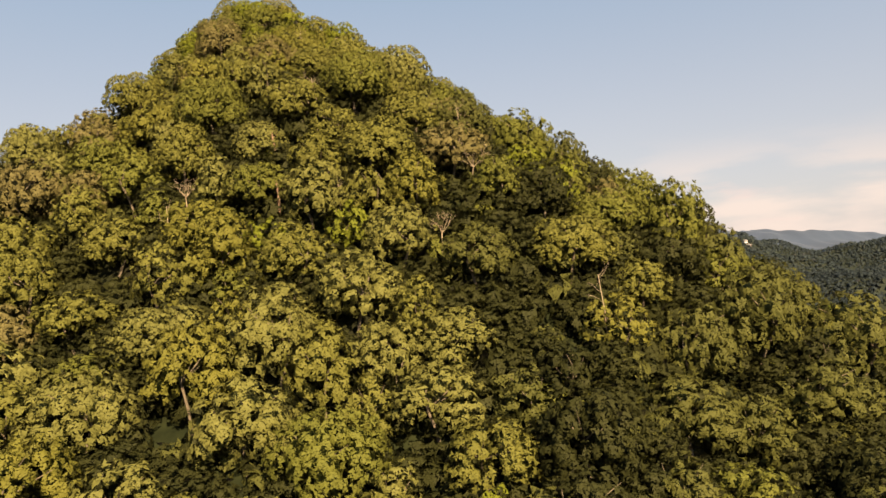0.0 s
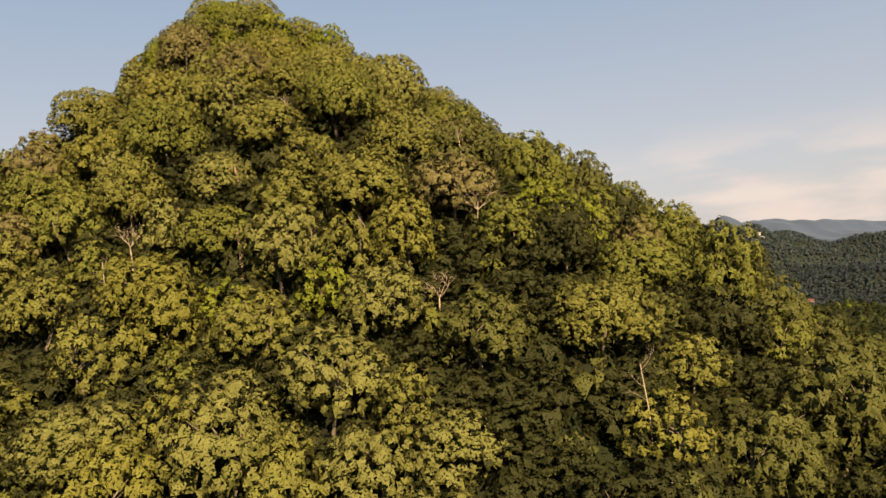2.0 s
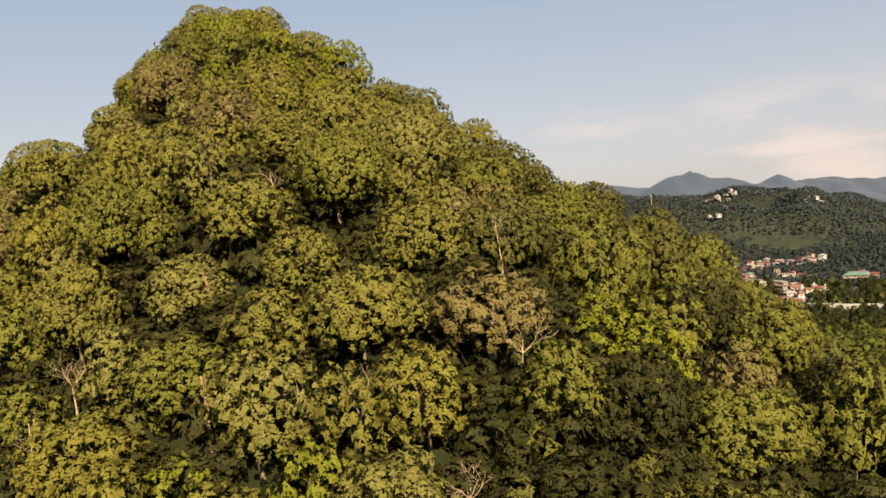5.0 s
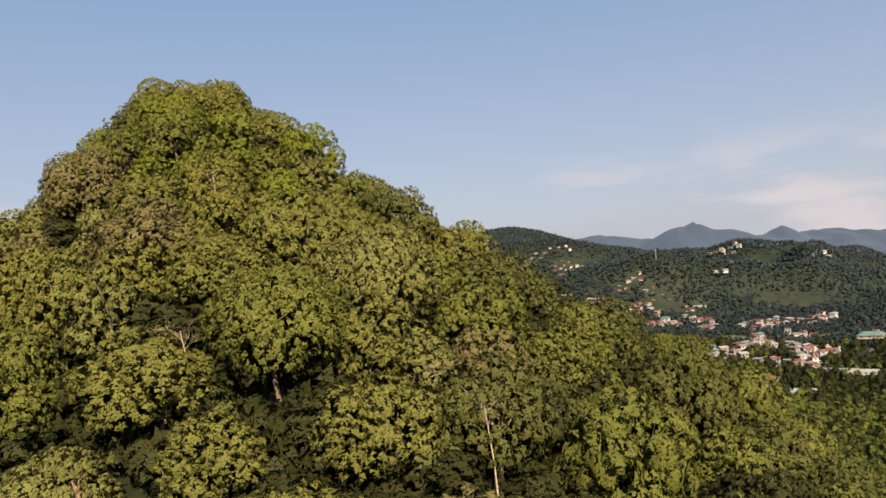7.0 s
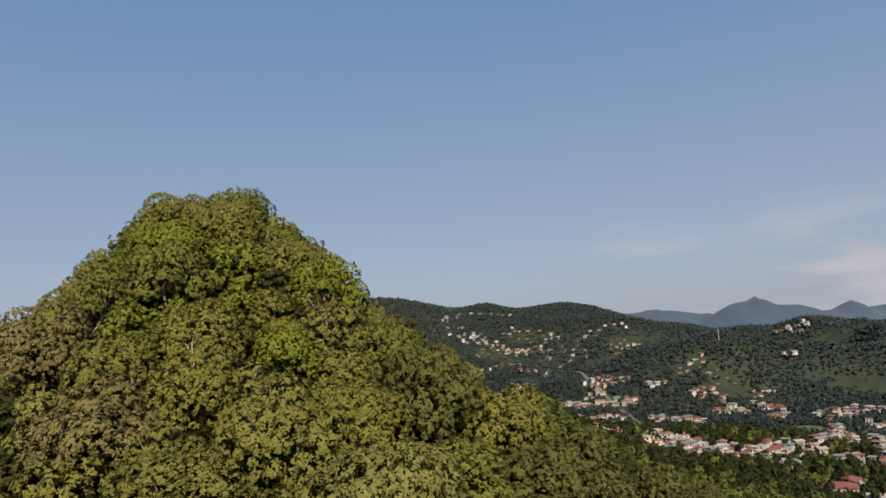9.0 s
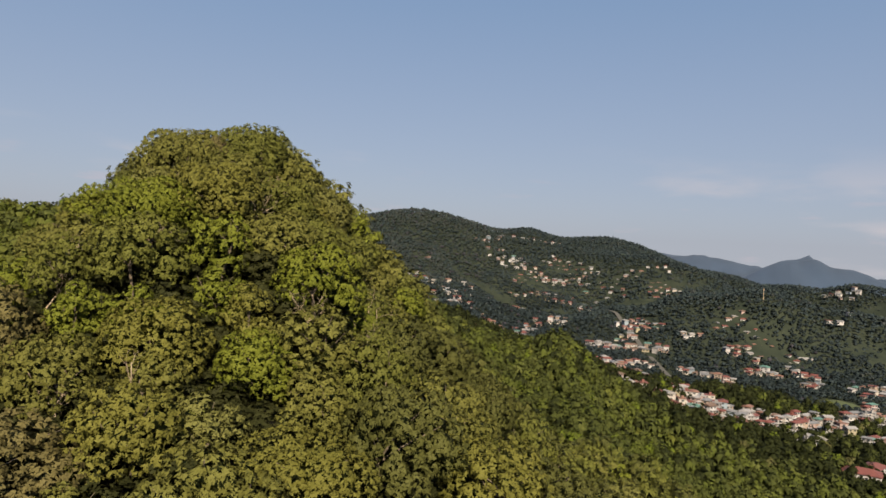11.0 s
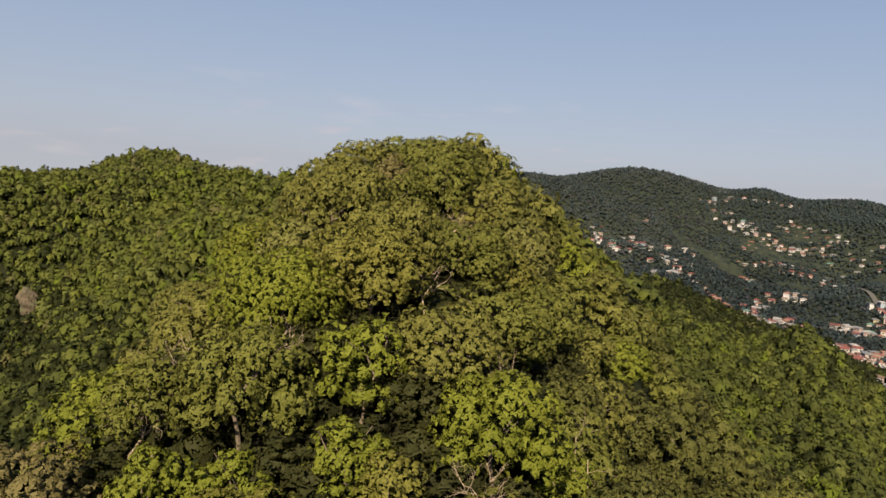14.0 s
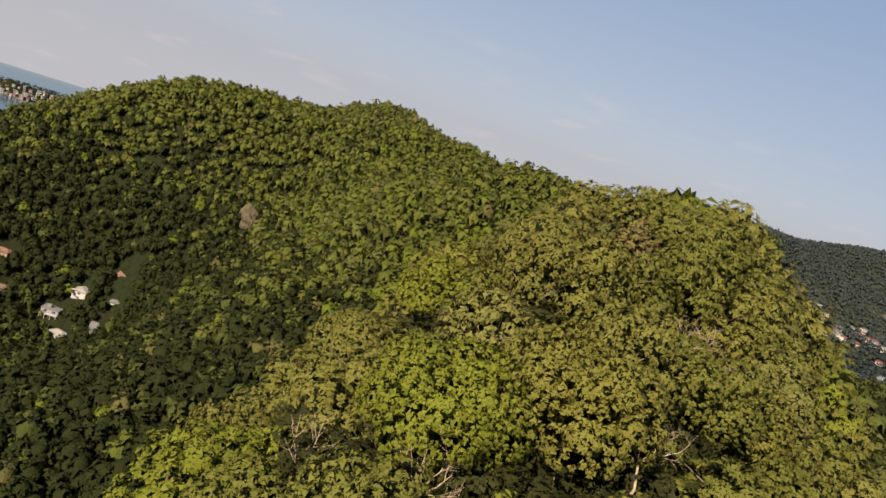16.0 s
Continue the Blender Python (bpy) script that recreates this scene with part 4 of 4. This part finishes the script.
# ---- roads, the playing field and bare earth in the valley ----
M_ASPHALT = mottled("worn_asphalt", (0.0279, 0.0279, 0.0291), (0.0465, 0.0453, 0.0434), 0.4, 0.9)
M_GRASS = mottled("mown_grass", (0.0205, 0.0316, 0.0082), (0.0316, 0.0428, 0.0127), 0.15, 0.9, c=(0.0372, 0.0372, 0.0149), scale2=0.06)
M_EARTH = mottled("bare_red_earth", (0.1054, 0.0620, 0.0403), (0.1612, 0.0992, 0.0651), 0.3, 0.93, 0.2)
M_ROCK = mottled("pinkish_cliff_rock", (0.0260, 0.0200, 0.0125), (0.0540, 0.0390, 0.0260), 0.5, 0.9, 0.6, c=(0.0347, 0.0381, 0.0174), scale2=0.25)


def draped(name, oval, mat, label, lift=0.4):
    """An oval sheet laid over the land."""
    cx, cy, a, b, turn = oval
    c, q = math.cos(radians(turn)), math.sin(radians(turn))
    vs, fs = [(cx, cy)], []
    for ring in range(1, 7):
        for k in range(24):
            w = 2 * math.pi * k / 24
            r = ring / 6 * (1 + 0.10 * math.sin(3 * w + cx) + 0.06 * math.sin(7 * w))
            u, v = a * r * math.cos(w), b * r * math.sin(w)
            vs.append((cx + u * c - v * q, cy + u * q + v * c))
            here, nxt = 1 + (ring - 1) * 24 + k, 1 + (ring - 1) * 24 + (k + 1) % 24
            fs += [(0, here, nxt)] if ring == 1 else [(here - 24, here, nxt), (here - 24, nxt, nxt - 24)]
    vs = np.array(vs)
    z = land(vs[:, 0], vs[:, 1]) + lift
    return tagged(new(name, mesh_from(name, np.column_stack([vs, z]), fs, [mat], smooth=True)), label, name.split("_")[-1], kind="structure")


draped("playing_field", FIELD, M_GRASS, "mown green playing field between the town and the ridge")
draped("bare_earth", SCAR, M_EARTH, "reddish bare earth bank beside the ridge houses")
ROADS = [[(30, 540), (62, 578), (100, 600), (142, 620), (172, 612), (205, 620), (238, 648), (262, 690)], [(142, 620), (150, 670), (178, 698), (214, 734), (262, 756)], [(62, 578), (50, 640), (40, 710), (20, 780), (0, 860), (-20, 930), (-90, 1010)],
         [(120, 560), (160, 548), (200, 566), (240, 600)]]
road_spots = []
for way in ROADS:
    way = np.array(way, float)
    at = np.concatenate([[0], np.cumsum(np.hypot(*np.diff(way, axis=0).T))])
    ts = np.arange(0, at[-1], 4.0)
    mid_line = np.stack([np.interp(ts, at, way[:, 0]), np.interp(ts, at, way[:, 1])], -1)
    for _ in range(6):
        mid_line[1:-1] = (mid_line[:-2] + 2 * mid_line[1:-1] + mid_line[2:]) / 4
    across = unit(np.gradient(mid_line, axis=0)) @ np.array([[0, 1], [-1, 0]]) * 2.4
    edge = np.concatenate([mid_line + across, mid_line - across])
    z = np.maximum(land(*(mid_line + across).T), land(*(mid_line - across).T)) + 0.5
    n = len(mid_line)
    i = np.arange(n - 1)
    tagged(new("road", mesh_from("road", np.column_stack([edge, np.tile(z, 2)]), np.stack([i, i + 1, i + n + 1, i + n], -1), [M_ASPHALT], smooth=True)), "narrow worn grey asphalt road between the houses", "road", kind="structure")
    road_spots.append(mid_line[::2])
road_spots = np.concatenate(road_spots)

# ---- the woods further off ----
mid = scatter(RNG, -580, 320, -10, 700, 3.7)
mx, my = mid.T
inside = np.array([-108 < x < 70 and y < 208 and on_hill(x, y) for x, y in mid])
town = (mx > 25) & (my > 540) & (RNG.uniform(0, 1, len(mid)) < 0.4)
crag = (np.hypot(mx + 353, my - 299) < 4.5) | (np.hypot(mx + 70, my - 209) < 6)      # kept clear so the crag shows and no tree breaks the skyline behind the summit
# stretches the camera looks onto; trees elsewhere are thinned and coarser
seen_west = (mx < -155) & (my > 180) & (my < 0.5 * (mx + 580) + 430) & (my < 480)
seen_slope = (mx > -112) & (mx < 40) & (my > 70) & (my < 420) & (mx > 0.3 * (my - 560))
seen_east = (my > 320) & (mx > -75) & (mx < 0.55 * my + 30)
seen_spur = (my > 540) & (mx > -0.55 * (my - 540) - 110)
seen_west |= (mx < -90) & (mx > -340) & (my > 105) & (my < 200)
seen = seen_west | seen_slope | seen_east | seen_spur
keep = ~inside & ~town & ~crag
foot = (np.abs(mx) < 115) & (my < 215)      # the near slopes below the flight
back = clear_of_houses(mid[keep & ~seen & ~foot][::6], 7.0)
below = np.concatenate([mid[keep & ~seen & foot][::2], scatter(RNG, -115, 115, -75, -10, 5.2)])
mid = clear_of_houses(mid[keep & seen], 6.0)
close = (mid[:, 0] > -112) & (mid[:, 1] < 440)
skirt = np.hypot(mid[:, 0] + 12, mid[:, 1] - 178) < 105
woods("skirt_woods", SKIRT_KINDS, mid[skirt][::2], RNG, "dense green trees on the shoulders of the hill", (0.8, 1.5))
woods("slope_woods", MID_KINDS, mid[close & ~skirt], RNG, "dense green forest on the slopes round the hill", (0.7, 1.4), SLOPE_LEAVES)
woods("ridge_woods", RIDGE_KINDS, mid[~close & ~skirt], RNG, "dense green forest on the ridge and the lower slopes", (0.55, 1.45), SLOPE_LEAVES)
woods("foot_woods", MID_KINDS, below, RNG, "green forest on the slopes at the foot of the hill", (1.2, 1.8), SLOPE_LEAVES)
woods("back_woods", FAR_KINDS, back, RNG, "sparse green forest on slopes out of view", (1.9, 2.7), SLOPE_LEAVES)
cape = clear_of_houses(scatter(RNG, -1345, -1235, 310, 480, 7.0), 6.0)
cx, cy = np.linspace(-1450, -1150, 61), np.linspace(200, 600, 81)
CX, CY = np.meshgrid(cx, cy)
cc = (np.arange(80)[:, None] * 61 + np.arange(60)[None]).ravel()
tagged(new("headland", mesh_from("headland", np.stack([CX, CY, headland(CX, CY)], -1).reshape(-1, 3), np.stack([cc, cc + 1, cc + 62, cc + 61], -1), [M_GROUND], smooth=True)), "low brown-green headland in the sea with white houses", "headland", kind="structure")
far = scatter(RNG, -760, 900, 700, 1520, 3.75)
far = far + RNG.normal(0, 1.0, far.shape)
fx, fy = far.T
# roughly what the camera sees of the far hills; the rest is thinned
far_in_view = (fy < 1400) & (fx > -440) & (fx > -190 - 1.2 * (fy - 700)) & (fx < 340 + 0.75 * (fy - 700))
behind = far[~far_in_view][::8]
far = clear_of_houses(far[far_in_view], 5.0)
woods("distant_woods", FAR_KINDS, behind, RNG, "sparse green woods on far hills out of view", (1.9, 2.8), HAZED_LEAVES)
woods("far_woods", FAR_KINDS, np.concatenate([far, cape]), RNG, "far green woods on the hills beyond the valley", (0.6, 1.6), HAZED_LEAVES)

# a pinkish crag that stands out of the ridge woods
CRAG = (-357, 303)
bm = bmesh.new()
bmesh.ops.create_icosphere(bm, subdivisions=4, radius=1.0)
for v in bm.verts:
    p = v.co.copy()
    rough = 1 + 0.10 * math.sin(9 * p.z + 4 * p.x) + 0.08 * math.sin(13 * p.y + 5 * p.z) + 0.05 * math.sin(23 * p.x - 17 * p.z)
    v.co = Vector((p.x * 5.0 * rough, p.y * 3.6 * rough, p.z * 9.5 * (0.95 + 0.08 * math.sin(6 * p.x))))
me = bpy.data.meshes.new("crag")
bm.to_mesh(me)
bm.free()
me.materials.append(M_ROCK)
crag = new("rock_outcrop", me)
crag.matrix_world = pose(CRAG[0], CRAG[1], float(land(*CRAG)) + 2.0, 0, -20, 40)
tagged(crag, "steep pinkish-grey rock outcrop showing through the ridge woods", "rock")

# ---- distance ----


# one colour for both surface and emission, so painted haze glows evenly
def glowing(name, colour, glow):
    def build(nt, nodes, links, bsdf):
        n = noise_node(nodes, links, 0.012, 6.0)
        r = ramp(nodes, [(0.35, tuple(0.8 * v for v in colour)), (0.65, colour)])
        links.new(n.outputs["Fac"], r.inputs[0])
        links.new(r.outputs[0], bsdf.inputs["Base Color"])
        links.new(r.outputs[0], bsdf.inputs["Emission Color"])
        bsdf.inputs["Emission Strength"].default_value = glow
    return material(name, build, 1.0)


bx, by = np.linspace(-700, 1900, 320), np.linspace(1450, 2100, 60)
BX, BY = np.meshgrid(bx, by)
BZ = BASE + 5 + hill_sum(RANGE, BX, BY) + PEAK[0] * np.exp(-np.hypot(BX - PEAK[1], BY - PEAK[2]) / PEAK[3]) + 3.5 * np.sin(BX * 0.05 + np.sin(BY * 0.02)) * np.sin(BX * 0.023 + 1) + 5 * np.abs(np.sin(BX * 0.017 + 0.4 * np.sin(BY * 0.013))) ** 3
BZ = BZ + np.clip((BZ - BASE - 10) / 60, 0, 1) * np.clip((1565 - BY) / 60, 0, 1) * 12 * (np.abs(np.sin(BX * 0.031 + 1.7 * np.sin(BY * 0.02 + BX * 0.004))) - 0.7)
BZ = BZ + np.clip((BZ - BASE - 10) / 60, 0, 1) * (2.2 * np.sin(BX * 0.085 + 1.6 * np.sin(BX * 0.031 + BY * 0.01)) + 1.3 * np.sin(BX * 0.19 + 2 * np.sin(BX * 0.05)) * np.sin(BY * 0.05 + 1))
bc = (np.arange(59)[:, None] * 320 + np.arange(319)[None]).ravel()
# the range's haze is painted: blue base colour plus a steady glow
tagged(new("backdrop", mesh_from("backdrop", np.stack([BX, BY, BZ], -1).reshape(-1, 3), np.stack([bc, bc + 1, bc + 321, bc + 320], -1), [glowing("hazed_mountains", (0.0118, 0.0200, 0.0360), 0.75)], smooth=True)),
       "mountain range far beyond the valley, haze painted as blue glow", "mountains", kind="structure")
sx, sy = np.linspace(-3600, -880, 80), np.linspace(-1800, 3000, 80)
SX, SY = np.meshgrid(sx, sy)
# the sheet bends down past 1720 m, putting its rim at the view's horizon
SZ = 18.0 - np.clip((np.hypot(SX, SY) - 1720) / 40, 0, None) ** 2 * 0.5
sc = (np.arange(79)[:, None] * 80 + np.arange(79)[None]).ravel()
tagged(new("water", mesh_from("water", np.stack([SX, SY, SZ], -1).reshape(-1, 3), np.stack([sc, sc + 1, sc + 81, sc + 80], -1), [M_WATER], smooth=True)), "blue sea beyond the coast", "sea", kind="structure")

mast = new("radio_mast")
mast_at = (129, 905)
mast.location = (*mast_at, float(land(*mast_at)))
v, f = tube([(0, 0, -1), (0, 0, 7), (0, 0, 14)], [0.4, 0.3, 0.2], 6)
new("pole", mesh_from("pole", v, f, [M_DEAD], smooth=True)).parent = mast
v, f = tube([(0, 0, 11), (0, 0, 12.6)], [0.7, 0.7], 8)
new("antenna", mesh_from("antenna", v, f, [M_DEAD], smooth=True)).parent = mast
tagged(mast, "pale thin radio mast standing on the wooded ridge", "mast")
